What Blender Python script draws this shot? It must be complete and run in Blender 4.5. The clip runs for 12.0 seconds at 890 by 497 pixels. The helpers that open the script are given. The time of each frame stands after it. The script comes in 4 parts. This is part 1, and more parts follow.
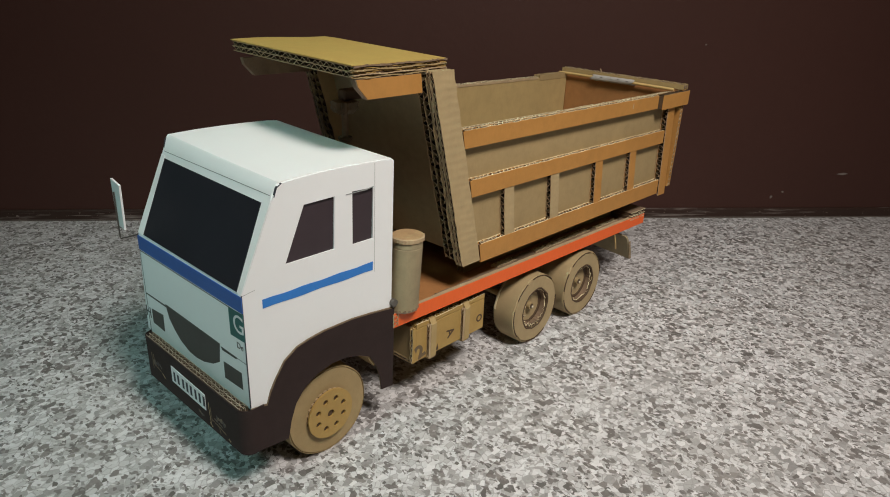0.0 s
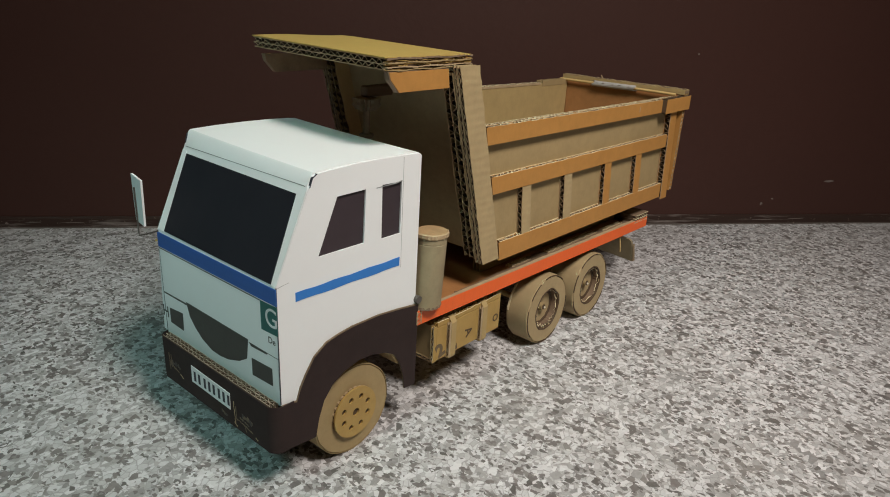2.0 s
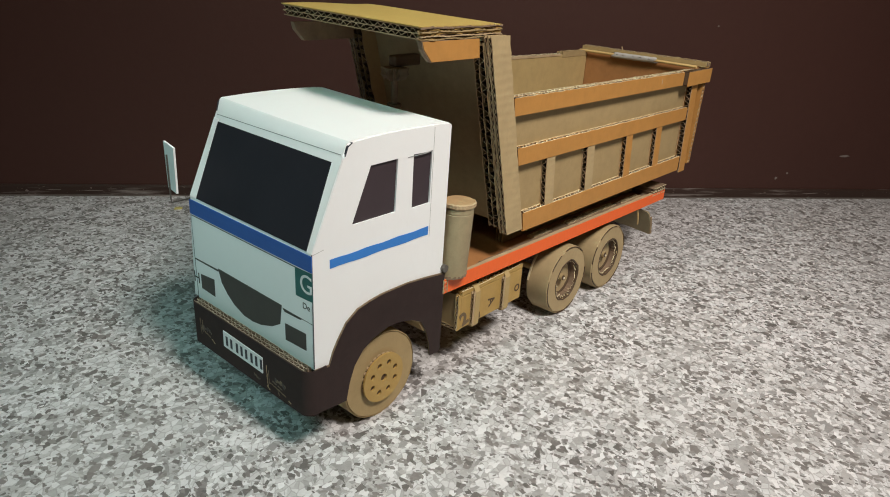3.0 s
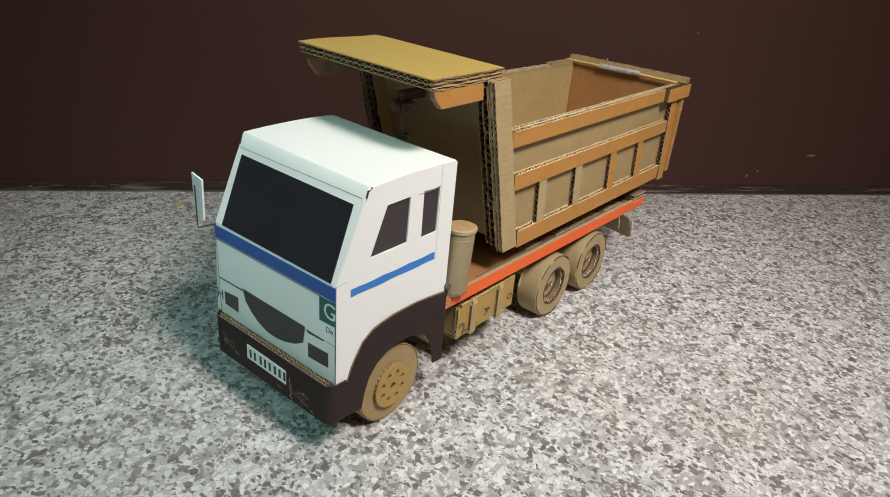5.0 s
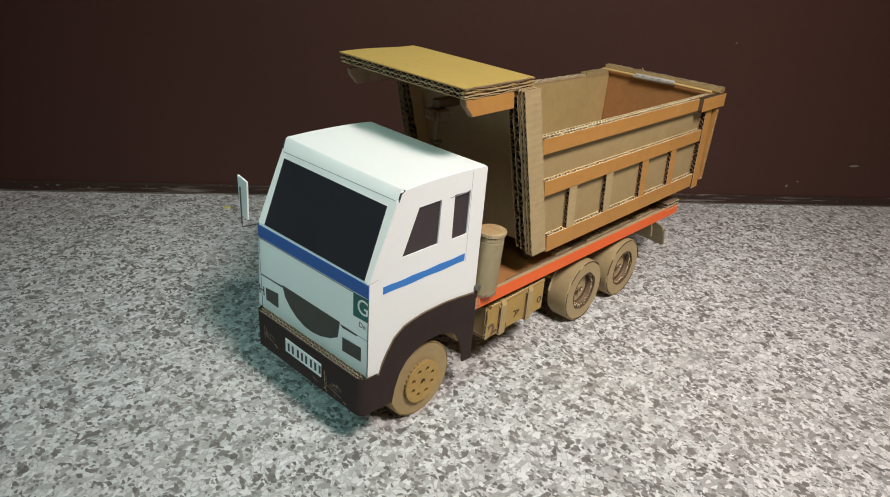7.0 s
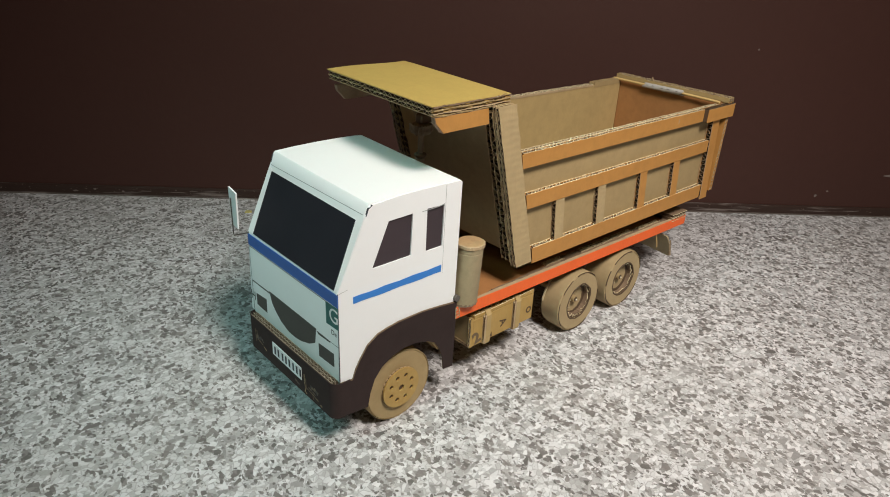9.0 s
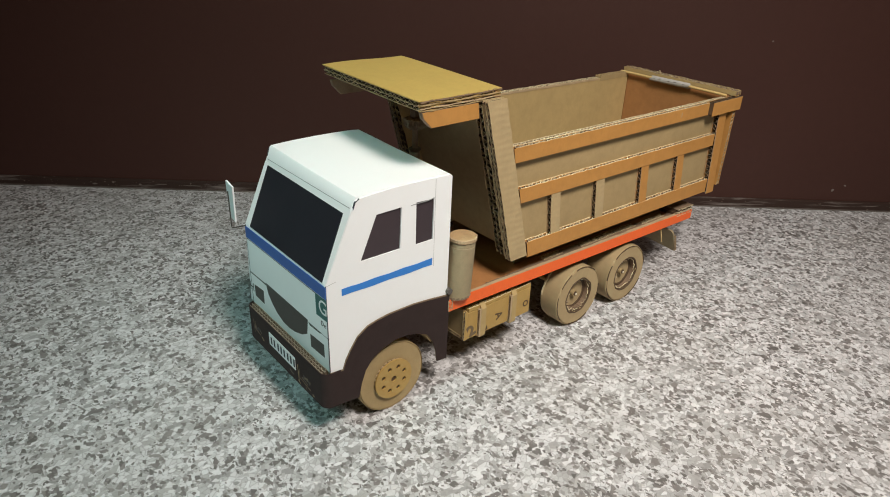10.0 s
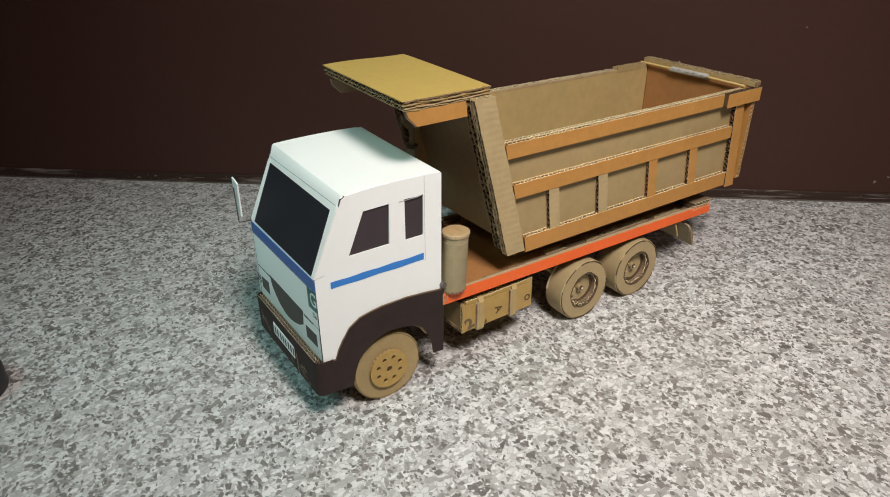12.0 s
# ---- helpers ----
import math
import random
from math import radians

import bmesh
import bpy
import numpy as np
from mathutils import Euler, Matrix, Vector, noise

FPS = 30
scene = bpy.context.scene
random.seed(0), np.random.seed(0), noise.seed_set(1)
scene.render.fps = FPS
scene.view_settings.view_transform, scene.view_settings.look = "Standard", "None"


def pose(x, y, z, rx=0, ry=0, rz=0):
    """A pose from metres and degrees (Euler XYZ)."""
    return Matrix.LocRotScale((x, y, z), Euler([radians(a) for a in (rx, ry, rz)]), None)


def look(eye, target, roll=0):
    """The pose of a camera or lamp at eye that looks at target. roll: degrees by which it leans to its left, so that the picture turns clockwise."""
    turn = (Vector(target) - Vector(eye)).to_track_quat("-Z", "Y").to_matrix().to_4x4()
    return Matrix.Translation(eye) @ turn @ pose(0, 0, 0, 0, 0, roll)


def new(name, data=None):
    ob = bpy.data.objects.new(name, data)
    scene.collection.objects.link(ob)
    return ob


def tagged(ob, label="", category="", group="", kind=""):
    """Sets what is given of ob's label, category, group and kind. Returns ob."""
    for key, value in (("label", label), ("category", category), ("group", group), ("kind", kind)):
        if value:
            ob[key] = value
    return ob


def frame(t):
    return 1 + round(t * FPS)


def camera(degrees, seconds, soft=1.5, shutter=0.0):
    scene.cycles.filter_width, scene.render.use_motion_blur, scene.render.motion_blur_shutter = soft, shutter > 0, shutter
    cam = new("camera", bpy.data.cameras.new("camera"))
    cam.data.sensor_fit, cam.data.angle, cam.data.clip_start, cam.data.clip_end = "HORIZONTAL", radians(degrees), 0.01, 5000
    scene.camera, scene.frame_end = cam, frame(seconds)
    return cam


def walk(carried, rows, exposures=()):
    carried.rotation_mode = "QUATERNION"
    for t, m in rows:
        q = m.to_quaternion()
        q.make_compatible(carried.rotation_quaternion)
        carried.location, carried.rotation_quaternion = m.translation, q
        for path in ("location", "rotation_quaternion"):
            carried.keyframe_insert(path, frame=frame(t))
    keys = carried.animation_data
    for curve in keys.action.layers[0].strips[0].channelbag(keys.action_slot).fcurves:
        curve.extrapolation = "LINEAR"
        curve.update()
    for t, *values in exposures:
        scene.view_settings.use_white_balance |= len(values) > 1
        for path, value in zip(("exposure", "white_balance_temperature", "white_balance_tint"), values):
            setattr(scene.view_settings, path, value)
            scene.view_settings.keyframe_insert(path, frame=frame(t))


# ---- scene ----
cam = camera(67.6, 12.0, soft=1.0)
PATH = [
    (0, (-0.247, -0.446, 0.45), (1.123, 0.798, -0.307), 2.3),
    (0.5, (-0.256, -0.436, 0.444), (1.128, 0.799, -0.303), 2.2),
    (1, (-0.265, -0.429, 0.436), (1.137, 0.795, -0.295), 2.2),
    (1.5, (-0.274, -0.422, 0.43), (1.148, 0.788, -0.286), 2.4),
    (2, (-0.286, -0.412, 0.427), (1.153, 0.786, -0.278), 2.9),
    (2.5, (-0.299, -0.405, 0.422), (1.141, 0.787, -0.289), 3.1),
    (3, (-0.309, -0.4, 0.426), (1.103, 0.782, -0.355), 3.4),
    (4.8, (-0.359, -0.401, 0.5), (1.07, 0.707, -0.356), 4.7),
    (5, (-0.36, -0.396, 0.51), (1.069, 0.694, -0.368), 4.9),
    (5.5, (-0.371, -0.39, 0.516), (1.069, 0.695, -0.349), 4.9),
    (6, (-0.383, -0.39, 0.513), (1.059, 0.701, -0.343), 5.3),
    (6.5, (-0.384, -0.402, 0.508), (1.016, 0.736, -0.353), 5.1),
    (7, (-0.375, -0.423, 0.517), (0.981, 0.766, -0.347), 4.2),
    (8.8, (-0.327, -0.488, 0.544), (0.917, 0.813, -0.326), 2.9),
    (9, (-0.321, -0.496, 0.544), (0.912, 0.813, -0.331), 2.8),
    (9.5, (-0.306, -0.512, 0.546), (0.895, 0.816, -0.345), 2.3),
    (10, (-0.292, -0.53, 0.549), (0.869, 0.83, -0.347), 1.9),
    (10.5, (-0.276, -0.549, 0.55), (0.854, 0.824, -0.366), 2.2),
    (11, (-0.259, -0.568, 0.558), (0.83, 0.835, -0.362), 1.3),
    (11.5, (-0.243, -0.581, 0.561), (0.794, 0.855, -0.366), 0.2),
    (12, (-0.233, -0.591, 0.566), (0.768, 0.869, -0.364), -0.5),
]
EXPOSURES = [(0, -0.36), (0.5, -0.36), (1.5, -0.39), (2.0, -0.39), (2.5, -0.17), (3, -0.09), (5, -0.02), (12, -0.03)]
walk(cam, [(t, look(eye, target, roll)) for t, eye, target, roll in PATH], EXPOSURES)

# ---- world, lights ----
world = bpy.data.worlds.new("room_air")
scene.world = world
world.use_nodes = True
world.node_tree.nodes["Background"].inputs[0].default_value = (0.55, 0.8, 0.8, 1)
world.node_tree.nodes["Background"].inputs[1].default_value = 0.02


def area_lamp(name, eye, target, size, power, colour, shape="DISK", spread=180):
    data = bpy.data.lights.new(name, "AREA")
    data.shape, data.size, data.energy, data.color, data.spread = shape, size, power, colour, radians(spread)
    ob = new(name, data)
    ob.matrix_world = look(eye, target)
    return ob


# warm white ceiling lamp on the near side of the truck, and an unseen cool source added beyond its nose, beamed to tint
# the shade
area_lamp("ceiling_lamp", (0.02, -0.90, 1.50), (0.54, -0.06, 0.0), 0.42, 13.0, (1.0, 0.915, 0.825), spread=105)
area_lamp("cool_fill_beam", (-1.75, -0.02, 2.45), (0.09, 0.20, 0.02), 0.85, 1.15, (0.53, 0.965, 0.895), "SQUARE", 27)


# ---- materials ----
def nodes_of(name):
    m = bpy.data.materials.new(name)
    m.use_nodes = True
    return m, m.node_tree, m.node_tree.nodes["Principled BSDF"]


def noise_node(nt, coord, scale, detail=4.0, rough=0.6, stretch=None):
    n = nt.nodes.new("ShaderNodeTexNoise")
    n.inputs["Scale"].default_value, n.inputs["Detail"].default_value, n.inputs["Roughness"].default_value = scale, detail, rough
    if stretch:
        mp = nt.nodes.new("ShaderNodeMapping")
        mp.inputs["Scale"].default_value = stretch
        nt.links.new(coord, mp.inputs[0])
        coord = mp.outputs[0]
    nt.links.new(coord, n.inputs["Vector"])
    return n.outputs["Fac"]


def ramp(nt, fac, stops, constant=False):
    r = nt.nodes.new("ShaderNodeValToRGB")
    if constant:
        r.color_ramp.interpolation = "CONSTANT"
    while len(r.color_ramp.elements) < len(stops):
        r.color_ramp.elements.new(0.5)
    for e, (p, c) in zip(r.color_ramp.elements, stops):
        e.position, e.color = p, (*c, 1)
    nt.links.new(fac, r.inputs[0])
    return r.outputs[0]


def mix(nt, fac, a, b, how="MIX"):
    m = nt.nodes.new("ShaderNodeMix")
    m.data_type, m.blend_type = "RGBA", how
    for s, v in ((m.inputs[0], fac), (m.inputs[6], a), (m.inputs[7], b)):
        if hasattr(v, "is_linked"):
            nt.links.new(v, s)
        elif isinstance(v, tuple):
            s.default_value = (*v, 1)
        else:
            s.default_value = v
    return m.outputs[2]


def bump(nt, bsdf, height, strength, distance):
    b = nt.nodes.new("ShaderNodeBump")
    b.inputs["Strength"].default_value, b.inputs["Distance"].default_value = strength, distance
    nt.links.new(height, b.inputs["Height"])
    nt.links.new(b.outputs[0], bsdf.inputs["Normal"])


def shade(c, k):
    return tuple(min(1.0, v * k) for v in c)


def board(name, colour, rough=0.75, rib=None, speck=0.0, spread=0.16, fibre=0.72, wave=0.0):
    """Cardboard liner or paper: long fibres, stains, specks; rib names the axis across the pressed-through flutes."""
    m, nt, bsdf = nodes_of(name)
    co = nt.nodes.new("ShaderNodeTexCoord").outputs["Object"]
    big = noise_node(nt, co, 14, 3)
    fine = noise_node(nt, co, 420, 3, 0.7, (1, 0.35, 0.25))
    blotch = noise_node(nt, co, 70, 5, 0.7)
    col = mix(nt, big, shade(colour, 1 - spread), shade(colour, 1 + spread))
    col = mix(nt, ramp(nt, blotch, [(0.42, (0, 0, 0)), (0.75, (1, 1, 1))]), col, mix(nt, 0.5, col, shade(colour, 1 - 2 * spread)))
    col = mix(nt, fine, col, mix(nt, 0.5, col, shade(colour, fibre)))
    if speck:
        dots = noise_node(nt, co, 900, 2)
        col = mix(nt, ramp(nt, dots, [(0.0, (0, 0, 0)), (0.66, (0, 0, 0)), (0.72, (speck, speck, speck))]), col, shade(colour, 0.4))
    nt.links.new(col, bsdf.inputs["Base Color"])
    bsdf.inputs["Roughness"].default_value = rough
    height = fine
    if rib:
        w = nt.nodes.new("ShaderNodeTexWave")
        w.bands_direction, w.inputs["Scale"].default_value, w.inputs["Distortion"].default_value = rib, 38, 2.5
        nt.links.new(co, w.inputs["Vector"])
        add = nt.nodes.new("ShaderNodeMath")
        add.operation = "MULTIPLY_ADD"
        nt.links.new(fine, add.inputs[0])
        add.inputs[1].default_value = 0.3
        nt.links.new(w.outputs["Fac"], add.inputs[2])
        height = add.outputs[0]
    if wave:
        soft = noise_node(nt, co, 26, 2)
        add = nt.nodes.new("ShaderNodeMath")
        add.operation = "MULTIPLY_ADD"
        nt.links.new(soft, add.inputs[0])
        add.inputs[1].default_value = wave
        nt.links.new(height, add.inputs[2])
        height = add.outputs[0]
    bump(nt, bsdf, height, 0.35, 0.00038 if rib else 0.0003)
    return m


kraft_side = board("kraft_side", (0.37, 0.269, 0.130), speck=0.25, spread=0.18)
kraft_rib = board("kraft_rib", (0.44, 0.33, 0.175), rib="Z", speck=0.35)
kraft_flute = board("kraft_flute", (0.54, 0.37, 0.225), 0.85, spread=0.3)
# worn dark board; also puts shade into recesses and far-side flutes
kraft_worn_shade = board("kraft_worn_shade", (0.22, 0.15, 0.095), 0.8, speck=0.7, spread=0.4)
kraft_rail = board("kraft_rail", (0.48, 0.232, 0.058), 0.6)
kraft_gold = board("kraft_gold", (0.50, 0.35, 0.10), 0.55, spread=0.10)
kraft_in = board("kraft_in", (0.44, 0.318, 0.14))
kraft_brown = board("kraft_brown", (0.37, 0.172, 0.062), 0.6, spread=0.22)
kraft_edge = board("kraft_edge", (0.45, 0.33, 0.195), 0.85, spread=0.3)
kraft_wheel = board("kraft_wheel", (0.40, 0.30, 0.16))
kraft_drum = board("kraft_drum", (0.325, 0.265, 0.158), speck=0.4, spread=0.22)
kraft_lid = board("kraft_lid", (0.42, 0.28, 0.14), 0.85, speck=0.8, spread=0.35)
kraft_tank = board("kraft_tank", (0.43, 0.278, 0.084), 0.6, spread=0.16, speck=0.2)
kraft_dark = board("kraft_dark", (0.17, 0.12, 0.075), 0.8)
kraft_pale = board("kraft_pale", (0.80, 0.66, 0.42), 0.85, spread=0.35, speck=0.5)
kraft_torn = board("kraft_torn", (0.36, 0.30, 0.225), 0.9, speck=0.6, spread=0.4)
white_paper = board("white_paper", (0.825, 0.85, 0.868), 0.5, spread=0.012, fibre=0.985, wave=7.0)
grey_paper = board("grey_paper", (0.46, 0.44, 0.42), 0.7, speck=0.3)
black_paper = board("black_paper", (0.034, 0.0208, 0.0195), 0.72, spread=0.3)
black_paper.node_tree.nodes["Principled BSDF"].inputs["Specular IOR Level"].default_value = 0.25
charcoal_paper = board("charcoal_paper", (0.055, 0.055, 0.05), 0.5)
blue_tape = board("blue_tape", (0.03, 0.21, 0.65), 0.4, spread=0.05)
navy_tape = board("navy_tape", (0.02, 0.135, 0.52), 0.4, spread=0.08)
orange_paper = board("orange_paper", (0.86, 0.135, 0.02), 0.5, spread=0.06)
teal_print = board("teal_print", (0.012, 0.16, 0.15), 0.45)
ink = board("ink", (0.03, 0.035, 0.05), 0.6)
ink_faint = board("ink_faint", (0.30, 0.32, 0.32), 0.6)
ink_mark = board("ink_mark", (0.15, 0.105, 0.06), 0.7)
# brown of the print, and of shade painted into flutes, holes and gaps
ink_shade_brown = board("ink_shade_brown", (0.085, 0.05, 0.025), 0.7)
light_wood = board("light_wood", (0.66, 0.46, 0.19), 0.5)
wire_metal = board("wire_metal", (0.10, 0.09, 0.08), 0.4)
glue = board("glue", (0.75, 0.70, 0.55), 0.3)
dark_plain = board("dark_plain", (0.03, 0.028, 0.03), 0.5)


def scuffed():
    """Black paper rubbed through to the brown board in blotches."""
    m, nt, bsdf = nodes_of("scuffed_black")
    co = nt.nodes.new("ShaderNodeTexCoord").outputs["Object"]
    worn = ramp(nt, noise_node(nt, co, 160, 4, 0.7), [(0.47, (0, 0, 0)), (0.62, (1, 1, 1))])
    nt.links.new(mix(nt, worn, (0.018, 0.012, 0.012), (0.14, 0.095, 0.05)), bsdf.inputs["Base Color"])
    bsdf.inputs["Roughness"].default_value = 0.5
    return m


scuffed_black = scuffed()


def film(name, colour, rough):
    m, nt, bsdf = nodes_of(name)
    co = nt.nodes.new("ShaderNodeTexCoord").outputs["Object"]
    n = noise_node(nt, co, 22, 3)
    nt.links.new(mix(nt, n, shade(colour, 0.8), shade(colour, 1.25)), bsdf.inputs["Base Color"])
    bsdf.inputs["Roughness"].default_value = rough
    bsdf.inputs["Specular IOR Level"].default_value = 0.3
    bump(nt, bsdf, n, 0.15, 0.001)
    return m


screen_film = film("screen_film", (0.019, 0.019, 0.025), 0.45)
window_film = film("window_film", (0.044, 0.032, 0.038), 0.35)


def terrazzo():
    """Flat chips of white, grey and brown stone, three sizes laid over one another."""
    m, nt, bsdf = nodes_of("chip_floor")
    co = nt.nodes.new("ShaderNodeTexCoord").outputs["Object"]
    wob = nt.nodes.new("ShaderNodeTexNoise")
    wob.inputs["Scale"].default_value, wob.inputs["Detail"].default_value = 700, 2
    nt.links.new(co, wob.inputs["Vector"])
    push = nt.nodes.new("ShaderNodeVectorMath")
    push.operation = "MULTIPLY_ADD"
    nt.links.new(wob.outputs["Color"], push.inputs[0])
    push.inputs[1].default_value = (0.0008, 0.0008, 0)
    nt.links.new(co, push.inputs[2])

    def chips(scale, turn, stretch, feature="F1"):
        """Random values for each cell of one lay of chips, or the distance to the joints between them."""
        mp = nt.nodes.new("ShaderNodeMapping")
        mp.inputs["Rotation"].default_value = (0, 0, turn)
        mp.vector_type = "TEXTURE"
        mp.inputs["Scale"].default_value = (1, 1 / stretch, 1)
        mp.inputs["Location"].default_value = (turn * 7, scale, 0)
        nt.links.new(push.outputs[0], mp.inputs[0])
        v = nt.nodes.new("ShaderNodeTexVoronoi")
        v.voronoi_dimensions, v.feature = "2D", feature
        v.inputs["Scale"].default_value = scale
        nt.links.new(mp.outputs[0], v.inputs["Vector"])
        if feature != "F1":
            return v.outputs["Distance"]
        s = nt.nodes.new("ShaderNodeSeparateColor")
        nt.links.new(v.outputs["Color"], s.inputs[0])
        return s.outputs

    drift = noise_node(nt, co, 32, 3)

    def lay(col, cells, share, stops, drawn=0.5):
        """Lays a share of one size of chips over the rest; they gather here and thin out there."""
        add = nt.nodes.new("ShaderNodeMath")
        add.operation = "MULTIPLY_ADD"
        nt.links.new(drift, add.inputs[0])
        add.inputs[1].default_value = drawn
        nt.links.new(cells[1], add.inputs[2])
        there = nt.nodes.new("ShaderNodeMath")
        there.operation = "GREATER_THAN"
        nt.links.new(add.outputs[0], there.inputs[0])
        there.inputs[1].default_value = 1 - share + drawn / 2
        return mix(nt, there.outputs[0], col, ramp(nt, cells[0], stops))

    pale = [(0.0, (0.39, 0.386, 0.394)), (0.4, (0.535, 0.532, 0.543)), (0.75, (0.615, 0.612, 0.630)), (1.0, (0.66, 0.657, 0.677))]
    greys = [(0.0, (0.25, 0.242, 0.245)), (0.5, (0.335, 0.327, 0.330)), (1.0, (0.43, 0.42, 0.424))]
    darks = [(0.0, (0.110, 0.102, 0.100)), (0.5, (0.168, 0.155, 0.152)), (1.0, (0.25, 0.235, 0.23))]
    whites = [(0.0, (0.61, 0.606, 0.622)), (1.0, (0.73, 0.726, 0.744))]
    col = ramp(nt, chips(69, 0.3, 1.25)[0], pale)
    col = lay(col, chips(119, 1.1, 1.3), 0.45, pale, 0.0)
    joint = ramp(nt, chips(119, 1.1, 1.3, "DISTANCE_TO_EDGE"), [(0.0, (0.8, 0.8, 0.8)), (0.10, (0, 0, 0))])
    col = mix(nt, joint, col, (0.30, 0.29, 0.294))
    col = lay(col, chips(88, 0.9, 1.35), 0.15, greys)
    col = lay(col, chips(167, 1.9, 1.5), 0.17, greys)
    col = lay(col, chips(154, 0.6, 1.5), 0.15, whites, 0.0)
    col = lay(col, chips(113, 1.4, 1.3), 0.075, darks)
    col = lay(col, chips(151, 2.5, 1.5), 0.085, darks)
    col = lay(col, chips(211, 2.1, 1.6), 0.085, darks)
    col = lay(col, chips(299, 2.8, 1.5), 0.07, [(0.0, (0.12, 0.11, 0.11)), (0.5, (0.24, 0.23, 0.23)), (1.0, (0.70, 0.69, 0.69))])
    cloud = noise_node(nt, co, 260, 3)
    col = mix(nt, 0.45, col, mix(nt, cloud, (0.1, 0.1, 0.1), (0.9, 0.9, 0.9)), "SOFT_LIGHT")
    grain = noise_node(nt, co, 700, 3)
    col = mix(nt, 0.25, col, mix(nt, grain, (0, 0, 0), (1, 1, 1)), "SOFT_LIGHT")
    dirt = noise_node(nt, co, 3.5, 4)
    col = mix(nt, ramp(nt, dirt, [(0.40, (0, 0, 0)), (0.78, (0.22, 0.22, 0.22))]), col, (0.40, 0.375, 0.34))
    nt.links.new(col, bsdf.inputs["Base Color"])
    rough = ramp(nt, grain, [(0.3, (0.38, 0.38, 0.38)), (0.7, (0.55, 0.55, 0.55))])
    nt.links.new(rough, bsdf.inputs["Roughness"])
    bump(nt, bsdf, grain, 0.08, 0.0003)
    return m


def wall_paint(name, colour, rough, spots, smear=0.0):
    m, nt, bsdf = nodes_of(name)
    co = nt.nodes.new("ShaderNodeTexCoord").outputs["Object"]
    big, fine = noise_node(nt, co, 2.6, 4), noise_node(nt, co, 60, 4)
    col = mix(nt, big, shade(colour, 0.8), shade(colour, 1.2))
    col = mix(nt, fine, col, shade(colour, 0.85))
    if spots:
        s = noise_node(nt, co, 150, 3, 0.55, (1, 1, 2.2))
        col = mix(nt, ramp(nt, s, [(0, (0, 0, 0)), (spots, (0, 0, 0)), (spots + 0.02, (0.6, 0.6, 0.6))]), col, (0.30, 0.24, 0.21))
    if smear:
        s = noise_node(nt, co, 9, 6, 0.7, (0.6, 1, 9))
        col = mix(nt, ramp(nt, s, [(0.54, (0, 0, 0)), (0.70, (smear, smear, smear))]), col, (0.34, 0.30, 0.28))
    nt.links.new(col, bsdf.inputs["Base Color"])
    bsdf.inputs["Roughness"].default_value = rough
    bsdf.inputs["Specular IOR Level"].default_value = 0.25
    bump(nt, bsdf, fine, 0.2, 0.002)
    return m


fleck_paint = board("fleck_paint", (0.17, 0.138, 0.125), 0.7)
yellow_crumb = board("yellow_crumb", (0.55, 0.48, 0.16), 0.7)
floor_mat = terrazzo()
brown_paint = wall_paint("brown_paint", (0.0568, 0.0245, 0.0194), 0.5, 0.78)
skirting_paint = wall_paint("skirting_paint", (0.040, 0.023, 0.018), 0.4, 0.69, 0.6)
dust_grey = wall_paint("dust_grey", (0.10, 0.085, 0.075), 0.8, 0, 0.9)
# pale tones of the unseen walls and ceiling, picked to bounce cool fill
aqua_bounce = wall_paint("aqua_bounce", (0.60, 0.70, 0.66), 0.7, 0)
ceiling_bounce = wall_paint("ceiling_bounce", (0.74, 0.80, 0.77), 0.8, 0)


# ---- mesh tools ----
def part(name, bm, material, parent=None, label="", smooth=False, crease=35):
    """Links a bmesh as one mesh object, under parent if given."""
    bmesh.ops.recalc_face_normals(bm, faces=bm.faces)
    me = bpy.data.meshes.new(name)
    bm.to_mesh(me)
    bm.free()
    for m in material if isinstance(material, (list, tuple)) else [material]:
        me.materials.append(m)
    if smooth:
        me.shade_smooth()
        me.set_sharp_from_angle(angle=radians(crease))
    ob = new(name, me)
    if parent:
        ob.parent = parent
    return tagged(ob, label) if label else ob


def box(x0, x1, y0, y1, z0, z1, bevel=0.0):
    bm = bmesh.new()
    bmesh.ops.create_cube(bm, size=1.0, matrix=Matrix.LocRotScale(((x0 + x1) / 2, (y0 + y1) / 2, (z0 + z1) / 2), None, (x1 - x0, y1 - y0, z1 - z0)))
    if bevel:
        bmesh.ops.bevel(bm, geom=bm.edges[:], offset=bevel, segments=2, affect="EDGES", profile=0.5)
    return bm


AX = {"x": lambda a, b, h: (h, a, b), "y": lambda a, b, h: (a, h, b), "z": lambda a, b, h: (a, b, h)}


def prism(axis, outline, h0, h1, holes=()):
    """A flat outline (with holes) in the plane across axis, given thickness from h0 to h1."""
    bm, edges = bmesh.new(), []
    for loop in (outline, *holes):
        vs = [bm.verts.new(AX[axis](a, b, h0)) for a, b in loop]
        edges += [bm.edges.new((vs[i], vs[(i + 1) % len(vs)])) for i in range(len(vs))]
    if holes:
        bmesh.ops.triangle_fill(bm, use_beauty=True, use_dissolve=False, edges=edges)
    else:
        bm.faces.new(bm.verts[:])
    got = bmesh.ops.extrude_face_region(bm, geom=bm.faces[:])
    step = Vector(AX[axis](0, 0, h1 - h0))
    bmesh.ops.translate(bm, vec=step, verts=[g for g in got["geom"] if isinstance(g, bmesh.types.BMVert)])
    return bm


